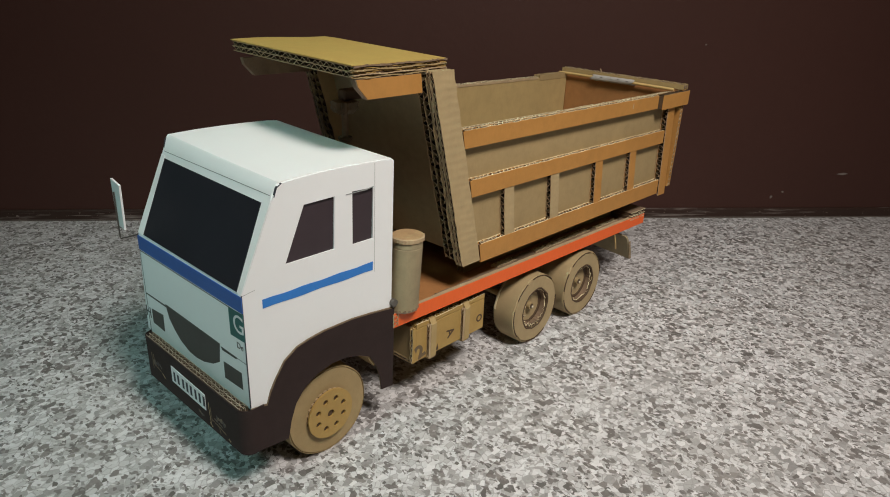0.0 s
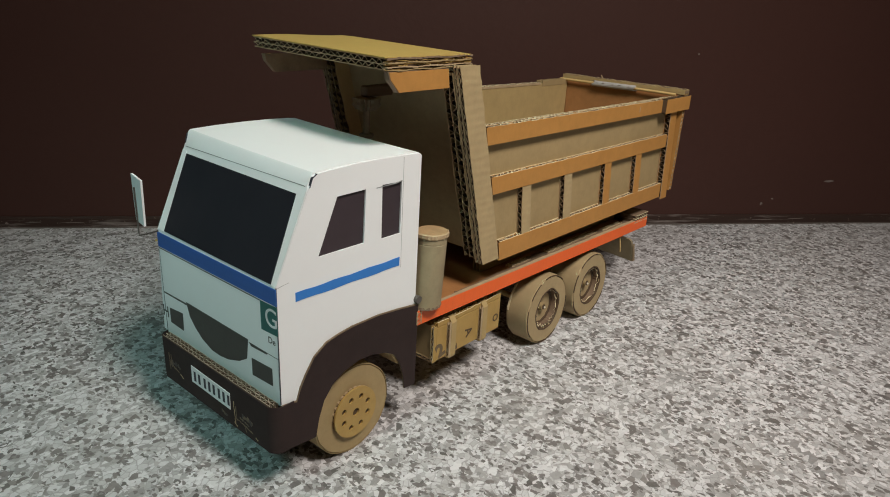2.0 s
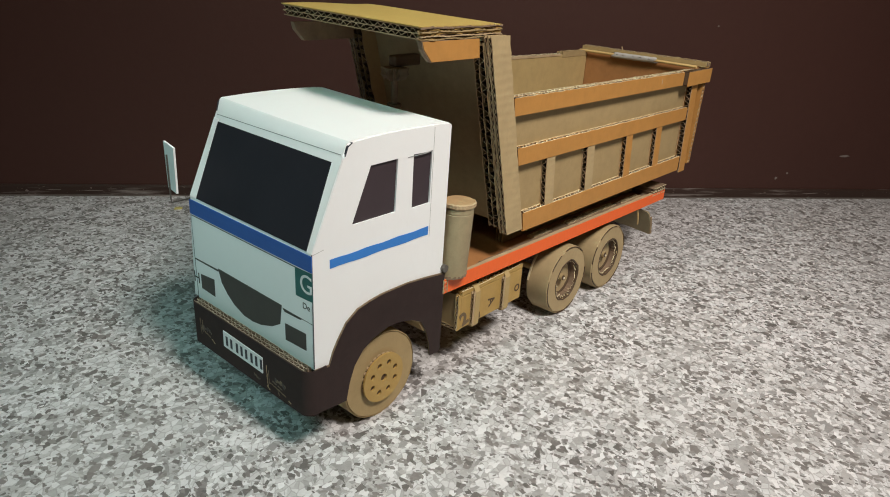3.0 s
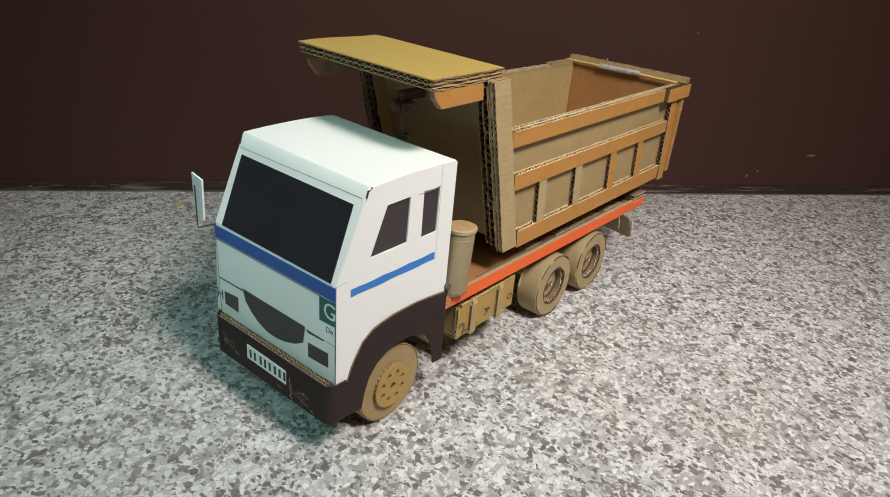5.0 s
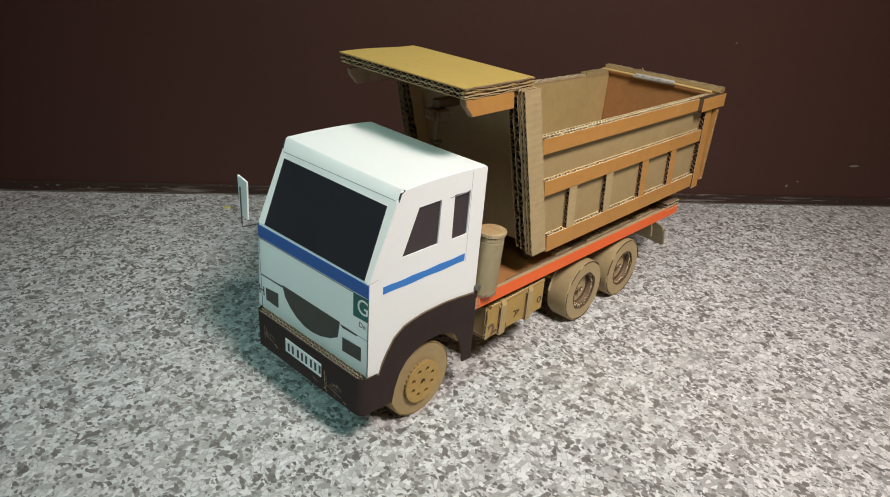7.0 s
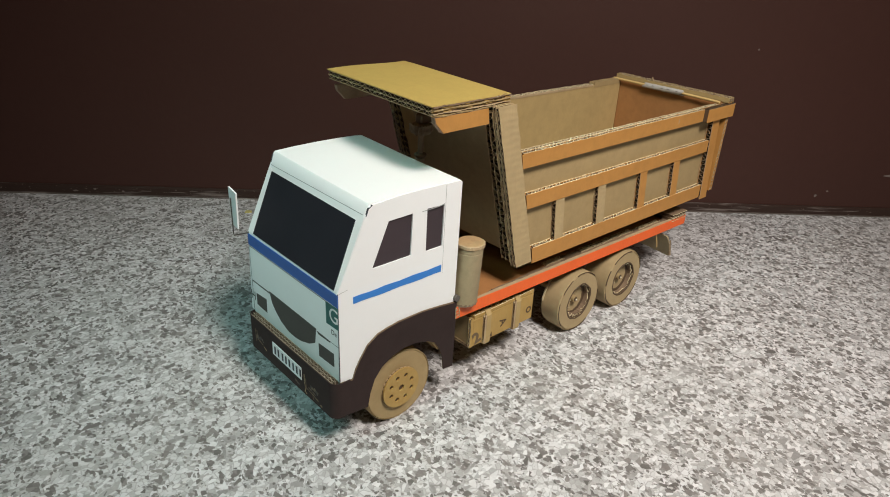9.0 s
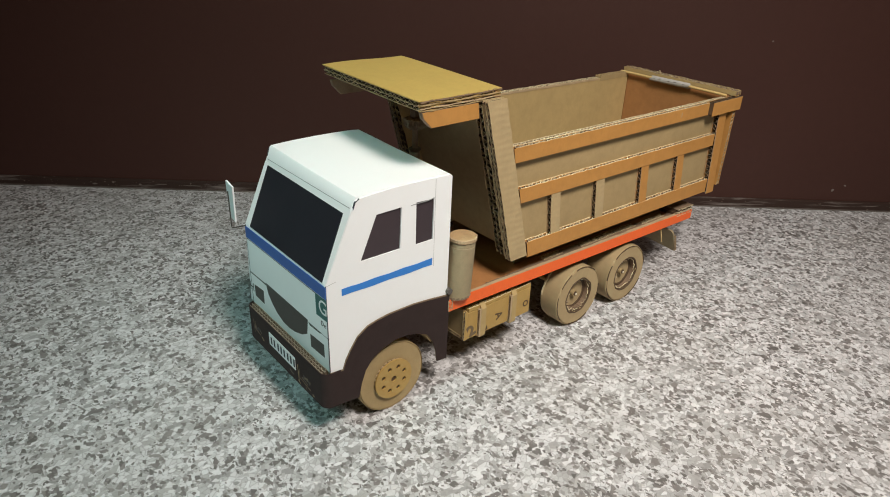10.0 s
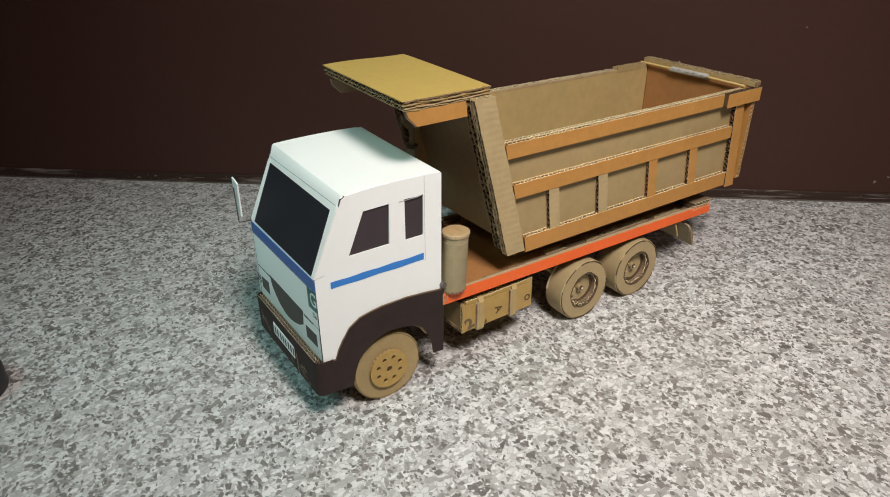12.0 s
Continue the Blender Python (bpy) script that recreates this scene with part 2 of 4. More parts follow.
def ring_points(cx, cz, r, n, rough=0.0, start=0.0):
    return [(cx + r * (1 + random.uniform(-rough, rough)) * math.cos(start + 2 * math.pi * i / n),
             cz + r * (1 + random.uniform(-rough, rough)) * math.sin(start + 2 * math.pi * i / n)) for i in range(n)]


def lathe(centre, axis, profile, n=40, rough=0.0, caps=True):
    """Turns (radius, along) pairs round an axis; rough makes it a hand-cut, uneven round."""
    bm = bmesh.new()
    wob = [1 + random.uniform(-rough, rough) for _ in range(n)]
    rows = []
    for r, h in profile:
        rows.append([bm.verts.new(Vector(centre) + Vector(AX[axis](r * wob[i] * math.cos(2 * math.pi * i / n), r * wob[i] * math.sin(2 * math.pi * i / n), h))) for i in range(n)])
    for a, b in zip(rows, rows[1:]):
        for i in range(n):
            bm.faces.new((a[i], a[(i + 1) % n], b[(i + 1) % n], b[i]))
    if caps:
        bm.faces.new(rows[0])
        bm.faces.new(rows[-1])
    return bm


def corrugated(origin, along, across, depth, layers=2, pitch=0.0070, ragged=0.0004, core=0.0, ply=0.0005):
    """Corrugated board: liners (slot 0) with fluted sheets between them (cut ends slot 1, faces slot 2). The flutes
    march along 'along' and run through in 'depth', so that their zigzag shows at both ends of 'depth'; core: how deep
    the ends are open before a slot 2 plug, often dark for the shade inside."""
    u, v, w = Vector(along), Vector(across), Vector(depth)
    size, thick, deep = u.length, v.length, w.length
    m = Matrix.Translation(origin) @ Matrix((u / size, v / thick, w / deep)).transposed().to_4x4()
    bm, layer = bmesh.new(), (thick - ply) / layers
    count = max(2, round(size / pitch))

    def sheet(points, slot):
        """A ribbon of thickness ply through (u, v) points, run through the depth."""
        rows = []
        for a, b in points:
            cut0, cut1 = random.uniform(-ragged, ragged * 0.3), random.uniform(-ragged * 0.3, ragged)
            rows.append([bm.verts.new((a, b, cut0)), bm.verts.new((a, b + ply, cut0)), bm.verts.new((a, b + ply, deep + cut1)), bm.verts.new((a, b, deep + cut1))])
        for p, q in zip(rows, rows[1:]):
            for i in range(4):
                f = bm.faces.new((p[i], p[(i + 1) % 4], q[(i + 1) % 4], q[i]))
                f.material_index = 1 if i in (0, 2) else 2 if slot and core else slot
        bm.faces.new(rows[0]).material_index = slot
        bm.faces.new(rows[-1]).material_index = slot

    for n in range(layers + 1):
        sheet([(size * i / count, n * layer) for i in range(count + 1)], 0)
    for n in range(layers):
        low, high, pts = n * layer + ply, (n + 1) * layer - ply, []
        slip = random.random() * 0.4
        for i in range(count):
            for f, h in ((0.06, 0), (0.26, 0), (0.56, 1), (0.76, 1)):
                lean = random.uniform(-0.15, 0.15)
                squash = random.choice((0, 0, 0, 0.25)) * (high - low)
                pts.append((size * min(0.999, max(0.001, (i + f + slip * 0.3 + lean) / count)), high - squash if h else low + squash))
        pts.sort(key=lambda p: p[0])
        sheet(pts, 1)
    # plug and flute faces share slot 2; a dark one paints the cavity's shade
    if core:
        for n in range(layers):
            a, b = n * layer + ply, (n + 1) * layer
            vs = [bm.verts.new((x, y, z)) for x in (0.0004, size - 0.0004) for y in (a, b) for z in (core, deep - core)]
            for q in ((0, 1, 3, 2), (4, 5, 7, 6), (0, 1, 5, 4), (2, 3, 7, 6), (0, 2, 6, 4), (1, 3, 7, 5)):
                bm.faces.new([vs[k] for k in q]).material_index = 2
    bm.transform(m)
    return bm


def ragged_strip(x0, x1, y0, y1, z, h, fray=0.0010, wave=0.0003, n=46):
    """A torn liner's edge: a thin strip along x whose front (y0) is frayed and whose height wavers."""
    bm, rows = bmesh.new(), []
    ph = random.uniform(0, 6)
    for i in range(n + 1):
        x = x0 + (x1 - x0) * i / n
        y = y0 + random.uniform(-fray, fray) + fray * math.sin(i * 0.5 + ph)
        a = z + wave * math.sin(i * 0.37 + ph) + random.uniform(-wave, wave) * 0.6
        b = a + h * random.uniform(0.65, 1.25)
        rows.append([bm.verts.new(p) for p in ((x, y, a), (x, y, b), (x, y1, z + h), (x, y1, z))])
    for p, q in zip(rows, rows[1:]):
        for k in range(4):
            bm.faces.new((p[k], p[(k + 1) % 4], q[(k + 1) % 4], q[k]))
    bm.faces.new(rows[0])
    bm.faces.new(rows[-1])
    return bm


def tube(points, r, n=10):
    """A round wire or stick through points."""
    bm, rows = bmesh.new(), []
    for i, p in enumerate(points):
        p = Vector(p)
        d = (Vector(points[min(i + 1, len(points) - 1)]) - Vector(points[max(i - 1, 0)])).normalized()
        s = d.orthogonal().normalized() if not rows else (side - d * side.dot(d)).normalized()
        side = s
        t = d.cross(s)
        rows.append([bm.verts.new(p + r * (math.cos(2 * math.pi * k / n) * s + math.sin(2 * math.pi * k / n) * t)) for k in range(n)])
    for a, b in zip(rows, rows[1:]):
        for i in range(n):
            bm.faces.new((a[i], a[(i + 1) % n], b[(i + 1) % n], b[i]))
    bm.faces.new(rows[0])
    bm.faces.new(rows[-1])
    return bm


def lettering(name, text, size, m, material, parent, label="", bold=0.0):
    data = bpy.data.curves.new(name, "FONT")
    data.body, data.size, data.extrude, data.align_x, data.align_y = text, size, 0.00012, "CENTER", "CENTER"
    data.offset = bold
    ob = bpy.data.objects.new(name, data)
    scene.collection.objects.link(ob)
    me = bpy.data.meshes.new_from_object(ob.evaluated_get(bpy.context.evaluated_depsgraph_get()))
    bpy.data.objects.remove(ob)
    me.transform(m)
    me.materials.clear()
    me.materials.append(material)
    out = new(name, me)
    out.parent = parent
    return tagged(out, label) if label else out


def facing(point, right, up):
    """A pose whose x runs along right and y along up."""
    r, u = Vector(right).normalized(), Vector(up).normalized()
    return Matrix.Translation(point) @ Matrix((r, u, r.cross(u))).transposed().to_4x4()


def mirrored(bm):
    """The same shape on the truck's other side."""
    for v in bm.verts:
        v.co.y = 0.19 - v.co.y
    return bm


# ---- the room ----
FLOOR = -0.002
ROOM = Matrix.Translation((0.6, 0.482, FLOOR)) @ Matrix.Rotation(-math.atan(0.845), 4, "Z")


def slab(name, x0, x1, y0, y1, z0, z1, material, label, category):
    bm = box(x0, x1, y0, y1, z0, z1)
    ob = part(name, bm, material)
    ob.matrix_world = ROOM
    return tagged(ob, label, category, kind="structure")


slab("floor", -2.6, 2.4, -3.2, 0.12, -0.06, 0.0, floor_mat, "pale grey floor of flat white, grey and brown stone chips", "floor")
slab("wall_north", -2.6, 2.4, 0.0, 0.12, 0.0, 3.3, brown_paint, "dark brown painted wall with faint scuffs", "wall")
# unseen sides that close the room, added pale aqua to throw back cool light
slab("wall_south", -2.6, 2.4, -3.32, -3.2, 0.0, 3.3, aqua_bounce, "plain unseen wall, pale green-blue to bounce cool fill", "wall")
slab("wall_west", -2.72, -2.6, -3.32, 0.12, 0.0, 3.3, aqua_bounce, "plain unseen wall, pale green-blue to bounce cool fill", "wall")
slab("wall_east", 2.4, 2.52, -3.32, 0.12, 0.0, 3.3, aqua_bounce, "plain unseen wall, pale green-blue to bounce cool fill", "wall")
slab("ceiling", -2.72, 2.52, -3.32, 0.12, 3.3, 3.4, ceiling_bounce, "plain unseen ceiling, pale to bounce fill light", "ceiling")

bm = prism("x", [(0.0, 0.0), (-0.004, 0.0), (-0.004, 0.018), (-0.0025, 0.021), (0.0, 0.021)], -2.6, 2.4)
skirting = part("baseboard", bm, skirting_paint)
skirting.matrix_world = ROOM
tagged(skirting, "low dark brown skirting strip with paint specks along the wall", "baseboard", kind="structure")

# low bead built for the pale dust line at the wall's foot
bm = prism("x", [(-0.004, 0.0), (-0.0062, 0.0), (-0.0055, 0.0016), (-0.004, 0.0024)], -2.6, 2.4)
bead = part("trim", bm, dust_grey)
bead.matrix_world = ROOM
tagged(bead, "thin raised grey bead for the dust line along the wall foot", "trim", kind="structure")

# small paint flecks and scratches on the wall and its foot, as (along the wall, height, length, rise)
wall = bpy.data.objects["wall_north"]
for x, z, w, h in ((0.606, 0.350, 0.0020, 0.0022), (0.962, 0.0960, 0.0130, 0.0028), (0.811, 0.0450, 0.0036, 0.0040), (0.403, 0.168, 0.0030, 0.0028), (0.835, 0.0560, 0.0030, 0.0020)):
    n = 9
    rim = [(x + w * math.cos(2 * math.pi * i / n) * random.uniform(0.6, 1.1), z + h * math.sin(2 * math.pi * i / n) * random.uniform(0.5, 1.1)) for i in range(n)]
    part("paint_fleck", prism("y", rim, -0.0004, 0.0), fleck_paint, wall)
for x, z, w, h in ((-0.785, 0.0085, 0.0055, 0.0022), (-0.744, 0.0135, 0.0040, 0.0024), (-0.687, 0.0095, 0.0035, 0.0026), (-0.640, 0.0115, 0.0160, 0.0009), (-0.575, 0.0105, 0.0220, 0.0010), (-0.540, 0.0135, 0.0100, 0.0008), (0.90, 0.012, 0.0200, 0.0008), (0.82, 0.0100, 0.0260, 0.0010)):
    n = 9
    rim = [(x + w * math.cos(2 * math.pi * i / n) * random.uniform(0.6, 1.1), z + h * math.sin(2 * math.pi * i / n) * random.uniform(0.5, 1.1)) for i in range(n)]
    part("paint_fleck", prism("y", rim, -0.0045, -0.0039), fleck_paint, skirting)
rim = [(0.239 + 0.0075 * math.cos(2 * math.pi * i / 11) * random.uniform(0.6, 1.2), 0.690 + 0.0060 * math.sin(2 * math.pi * i / 11) * random.uniform(0.6, 1.2)) for i in range(11)]
tagged(part("crumb", prism("z", rim, FLOOR, FLOOR + 0.0022), yellow_crumb), "small pale yellow crumb lying on the chip floor", "crumb")

# ---- the cardboard truck ----
truck = tagged(new("toy_truck"), "handmade brown cardboard dump truck with white paper cab on the floor", "toy truck")
W = 0.19

# cab: folded paper shell (front, sloping windscreen frame, roof, back)
shell = [(0.0, 0.093), (0.0, 0.203), (0.036, 0.2825), (0.0402, 0.2945), (0.0420, 0.2962), (0.07, 0.2972), (0.10, 0.2974), (0.130, 0.2970), (0.155, 0.2960), (0.166, 0.2948), (0.1684, 0.2925), (0.166, 0.135)]
inner = [(0.1635, 0.135), (0.1650, 0.2900), (0.155, 0.2938), (0.130, 0.2948), (0.10, 0.2952), (0.07, 0.2950), (0.0445, 0.2935), (0.0385, 0.281), (0.0025, 0.2025), (0.0025, 0.093)]
bm = bmesh.new()
steps = 12
rows = []


def dip(x):
    """How much lower the roof lies along the near side."""
    return 0.0047 - 0.0007 * max(0.0, 1 - abs(x - 0.09) / 0.045) - 0.0009 * max(0.0, (x - 0.12) / 0.046)


for k in range(steps + 1):
    y = 0.0018 + (W - 0.0036) * k / steps
    near = 1 - k / steps
    rows.append([bm.verts.new((x, y, z - (near * dip(x) - (1 - near) * 0.0010 + 0.0006 * math.sin(math.pi * near) if z > 0.2885 else 0))) for x, z in shell + inner])
for a, b in zip(rows, rows[1:]):
    for i in range(len(a)):
        bm.faces.new((a[i], a[(i + 1) % len(a)], b[(i + 1) % len(a)], b[i]))
bm.faces.new(rows[0])
bm.faces.new(rows[-1])
cab = part("cab", bm, white_paper, truck, "folded white paper cab shell", True)

ARC = [(0.0, 0.093), (0.016, 0.0915), (0.020, 0.103), (0.026, 0.1135), (0.036, 0.1275), (0.050, 0.1365), (0.064, 0.1395), (0.080, 0.1415), (0.114, 0.1415), (0.140, 0.139), (0.166, 0.1355)]
side_low = ARC + [(0.1680, 0.2885), (0.1664, 0.2902), (0.154, 0.2912), (0.130, 0.2919), (0.105, 0.2924), (0.085, 0.2923), (0.066, 0.2916), (0.050, 0.2906), (0.0425, 0.2900), (0.0402, 0.2886), (0.036, 0.2805), (0.0005, 0.203)]
side_high = ARC + [(0.1680, 0.2920), (0.1650, 0.2942), (0.150, 0.2955), (0.0425, 0.2955), (0.0404, 0.2936), (0.036, 0.2825), (0.0005, 0.203)]
win_a = [(0.065, 0.2675), (0.0975, 0.268), (0.0955, 0.2185), (0.0435, 0.2185)]
win_b = [(0.1175, 0.2685), (0.1425, 0.2675), (0.1415, 0.217), (0.1170, 0.217)]
for flip in (False, True):
    make = mirrored if flip else (lambda b: b)
    part("side_panel", make(prism("y", side_high if flip else side_low, 0.0, 0.0018, (win_a, win_b))), white_paper, cab, "white paper cab side with two cut windows")
    for w in (win_a, win_b):
        cx, cz = sum(p[0] for p in w) / 4, sum(p[1] for p in w) / 4
        grown = [(cx + (a - cx) * 1.12, cz + (b - cz) * 1.1) for a, b in w]
        part("side_window", make(prism("y", grown, 0.0021, 0.0028)), window_film, cab, "dark tinted film window")
    part("stripe", make(prism("y", [(0.019 + 0.122 * i / 12, 0.1855 - 0.001 * i / 12 + 0.0004 * math.sin(i * 1.3)) for i in range(13)] + [(0.1413 - 0.1223 * i / 12, 0.1930 + 0.0005 * i / 12 + 0.0004 * math.sin(i * 1.7 + 1)) for i in range(13)], -0.0004, 0.0)), blue_tape, cab, "bright blue tape stripe")
    # pencilled fold line behind the windows, a short joint line and the paper lap at the back edge
    part("fold_line", make(prism("y", [(0.1432, 0.182), (0.1435, 0.182), (0.1446, 0.2898), (0.1442, 0.2898)], -0.00012, 0.0)), ink_faint, cab)
    part("fold_line", make(prism("y", [(0.0, 0.2025), (0.013, 0.2045), (0.013, 0.2048), (0.0, 0.2028)], -0.00012, 0.0)), ink_faint, cab)
    part("corner_seam", make(prism("y", [(-0.0006, 0.094), (0.0006, 0.094), (0.0008, 0.2035), (-0.0002, 0.2035)], -0.0002, 0.0)), ink, cab)
    part("roof_corner_mark", make(prism("y", [(x, z if flip else 0.2800 + (z - 0.2815) * 0.70) for x, z in ((0.0360, 0.2815), (0.0369, 0.2815), (0.0397, 0.2919), (0.0445, 0.2961), (0.0440, 0.2968), (0.0389, 0.2927))], -0.0004, 0.0015)), ink, cab, "dark curved mark on the roof corner")
    part("window_top_tear", make(prism("y", [(0.110, 0.2672), (0.134, 0.2678), (0.1425, 0.2688), (0.1425, 0.2680), (0.134, 0.2668), (0.110, 0.2668)], -0.0005, 0.0)), ink_faint, cab)

SLOPE = (Vector((0.036, 0, 0.2825)) - Vector((0, 0, 0.203)))


def on_slope(y, s, out=0.0):
    """A point of the windscreen's slope: y across, s from 0 (foot) to 1 (head), out in front of it."""
    n = Vector((-SLOPE.z, 0, SLOPE.x)).normalized()
    return Vector((0, y, 0.203)) + SLOPE * s + n * out


def slope_plate(corners, out0, out1):
    bm = bmesh.new()
    a = [bm.verts.new(on_slope(y, s, out0)) for y, s in corners]
    b = [bm.verts.new(on_slope(y, s, out1)) for y, s in corners]
    bm.faces.new(a)
    bm.faces.new(b)
    for i in range(len(a)):
        bm.faces.new((a[i], a[(i + 1) % len(a)], b[(i + 1) % len(a)], b[i]))
    return bm


part("windscreen", slope_plate([(0.0068, 0.018), (0.178, 0.025), (0.1815, 0.915), (0.0112, 0.888)], 0.0, 0.0005), screen_film, cab, "black windscreen film")
part("windscreen_post", slope_plate([(0.0, 0.0), (0.0064, 0.012), (0.0109, 0.91), (0.0, 0.97)], 0.0, 0.0006), white_paper, cab, "white paper windscreen post")
part("windscreen_post", slope_plate([(0.1785, 0.02), (0.1895, 0.02), (0.1895, 0.95), (0.182, 0.94)], 0.0, 0.0006), white_paper, cab, "white paper windscreen post")
part("header_line", slope_plate([(0.004, 0.975), (0.187, 0.985), (0.187, 0.992), (0.004, 0.982)], 0.0, 0.0002), ink_faint, cab)
part("blue_band", prism("x", [(-0.0006, 0.1875), (0.1902, 0.187), (0.1902, 0.202), (-0.0006, 0.2022)], -0.0007, 0.0), navy_tape, cab, "dark blue tape band under the windscreen")
part("band_line", prism("x", [(0.0, 0.1852), (0.19, 0.1848), (0.19, 0.1856), (0.0, 0.186)], -0.0002, 0.0), ink, cab)
part("grille", prism("x", [(0.147, 0.141), (0.044, 0.1405), (0.0475, 0.120), (0.060, 0.1125), (0.078, 0.1065), (0.092, 0.1045), (0.106, 0.1050), (0.122, 0.1105), (0.133, 0.118), (0.142, 0.127)], -0.0003, 0.0), charcoal_paper, cab, "dark grey shield-shaped grille")
for pts in ([(0.040, 0.124), (0.010, 0.1255), (0.010, 0.1085), (0.040, 0.107)], [(0.1815, 0.123), (0.156, 0.1255), (0.157, 0.106), (0.1815, 0.107)]):
    part("headlight", prism("x", pts, -0.0003, 0.0), charcoal_paper, cab, "dark grey square headlight")
for pts in ([(0.19, 0.1385), (0.147, 0.1395), (0.147, 0.1375), (0.19, 0.1370)], [(0.043, 0.1385), (0.015, 0.1385), (0.017, 0.1365), (0.040, 0.1355)], [(0.015, 0.1385), (0.0, 0.1385), (0.0, 0.1381), (0.015, 0.1381)]):
    part("trim_line", prism("x", pts, -0.0002, 0.0), charcoal_paper, cab)
part("front_lap", prism("x", [(0.1880, 0.1990), (0.1900, 0.1990), (0.1975, 0.0945), (0.1880, 0.0945)], -0.0001, 0.0012), white_paper, cab, "white paper front lapping past the corner")
part("green_patch", prism("x", [(-0.0004, 0.160), (0.0225, 0.1590), (0.0225, 0.1856), (-0.0004, 0.1866)], -0.0003, 0.0), teal_print, cab, "dark green printed square with a white letter G")
lettering("letter", "G", 0.0245, facing((-0.0005, 0.0075, 0.1735), (0, -1, 0), (0, 0, 1)), white_paper, cab)
lettering("printed_word", "De", 0.0085, facing((-0.0002, 0.0085, 0.1525), (0, -1, 0), (0, 0, 1)), charcoal_paper, cab)
lettering("letter", "H", 0.0175, facing((-0.0003, 0.1900, 0.1160), (0, -1, 0), (0, 0, 1)), charcoal_paper, cab)

# bumper: thick board with bare flutes on top, wrapped in black paper
bm = corrugated((-0.0085, 0.004, 0.048), (0, 0.182, 0), (0.0082, 0, 0), (0, 0, 0.046), 2, 0.0070, 0.0006, 0.0035, 0.0007)
bumper = part("bumper", bm, [kraft_dark, kraft_torn, ink_shade_brown], truck, "thick cardboard bumper with bare flutes on top")


def wrap(z0, z1):
    """Black paper round the bumper's face and its two rounded ends."""
    turns = [radians(-90 - 90 * i / 8) for i in range(9)]
    outer = [(0.012, -0.0024)] + [(0.0007 + 0.0105 * math.cos(a), 0.0079 + 0.0105 * math.sin(a)) for a in turns]
    inner = [(0.012, -0.0012)] + [(0.0007 + 0.0095 * math.cos(a), 0.0079 + 0.0095 * math.sin(a)) for a in turns]
    outer += [(x, W - y) for x, y in reversed(outer)]
    inner += [(x, W - y) for x, y in reversed(inner)]
    return prism("z", outer + inner[::-1], z0, z1)


part("bumper_skin", wrap(0.047, 0.0935), black_paper, bumper, "black paper wrapped round the bumper", True)
part("bumper_underside", box(-0.0088, 0.0, 0.004, W - 0.004, 0.0465, 0.0478), black_paper, bumper)
plate = part("number_plate", prism("x", [(0.0645, 0.0635), (0.1305, 0.0645), (0.1300, 0.0825), (0.0640, 0.0810)], -0.0104, -0.0098), white_paper, truck, "white number plate with dark bars")
for k in range(8):
    y = 0.1255 - 0.0078 * k - (0.002 if k > 1 else 0) - (0.001 if k > 4 else 0)
    part("plate_bar", prism("x", [(y, 0.0675), (y - 0.0034, 0.0675), (y - 0.0034, 0.0780), (y, 0.0780)], -0.0107, -0.0104), ink, plate)
# rubbed and scratched places on the black face, where the bare board shows


def stroke(y0, z0, y1, z1, width):
    """A ragged scratch across the bumper's face."""
    n = 10
    d = Vector((y1 - y0, z1 - z0))
    side = Vector((-d.y, d.x)).normalized() * width / 2
    mid = [Vector((y0, z0)) + d * i / n + side * random.uniform(-0.6, 0.6) for i in range(n + 1)]
    wide = [random.uniform(0.25, 1.2) for _ in mid]
    return prism("x", [tuple(p + side * k) for p, k in zip(mid, wide)] + [tuple(p - side * k) for p, k in zip(reversed(mid), reversed(wide))], -0.01005, -0.0097)


for y0, z0, y1, z1, width, m in (
        (0.0590, 0.075, 0.0575, 0.052, 0.0012, kraft_edge), (0.0560, 0.071, 0.0550, 0.056, 0.0010, kraft_dark), (0.0560, 0.0585, 0.0300, 0.0545, 0.0014, kraft_dark), (0.0500, 0.062, 0.0350, 0.0590, 0.0022, scuffed_black),
        (0.0460, 0.066, 0.0300, 0.0640, 0.0045, scuffed_black), (0.0590, 0.0530, 0.0545, 0.0500, 0.0014, kraft_edge), (0.0260, 0.0520, 0.0225, 0.0505, 0.0012, kraft_edge), (0.0420, 0.0550, 0.0400, 0.0505, 0.0010, kraft_dark),
        (0.1740, 0.079, 0.1730, 0.060, 0.0012, kraft_dark), (0.1700, 0.078, 0.1690, 0.064, 0.0010, kraft_dark), (0.1680, 0.066, 0.1560, 0.0630, 0.0016, kraft_dark), (0.1620, 0.072, 0.1530, 0.0690, 0.0040, scuffed_black),
        (0.1720, 0.070, 0.1600, 0.0690, 0.0060, scuffed_black), (0.1540, 0.062, 0.1480, 0.0590, 0.0012, kraft_edge), (0.0800, 0.0560, 0.0700, 0.0540, 0.0030, scuffed_black)):
    part("bumper_scuff", stroke(y0, z0, y1, z1, width), m, bumper)

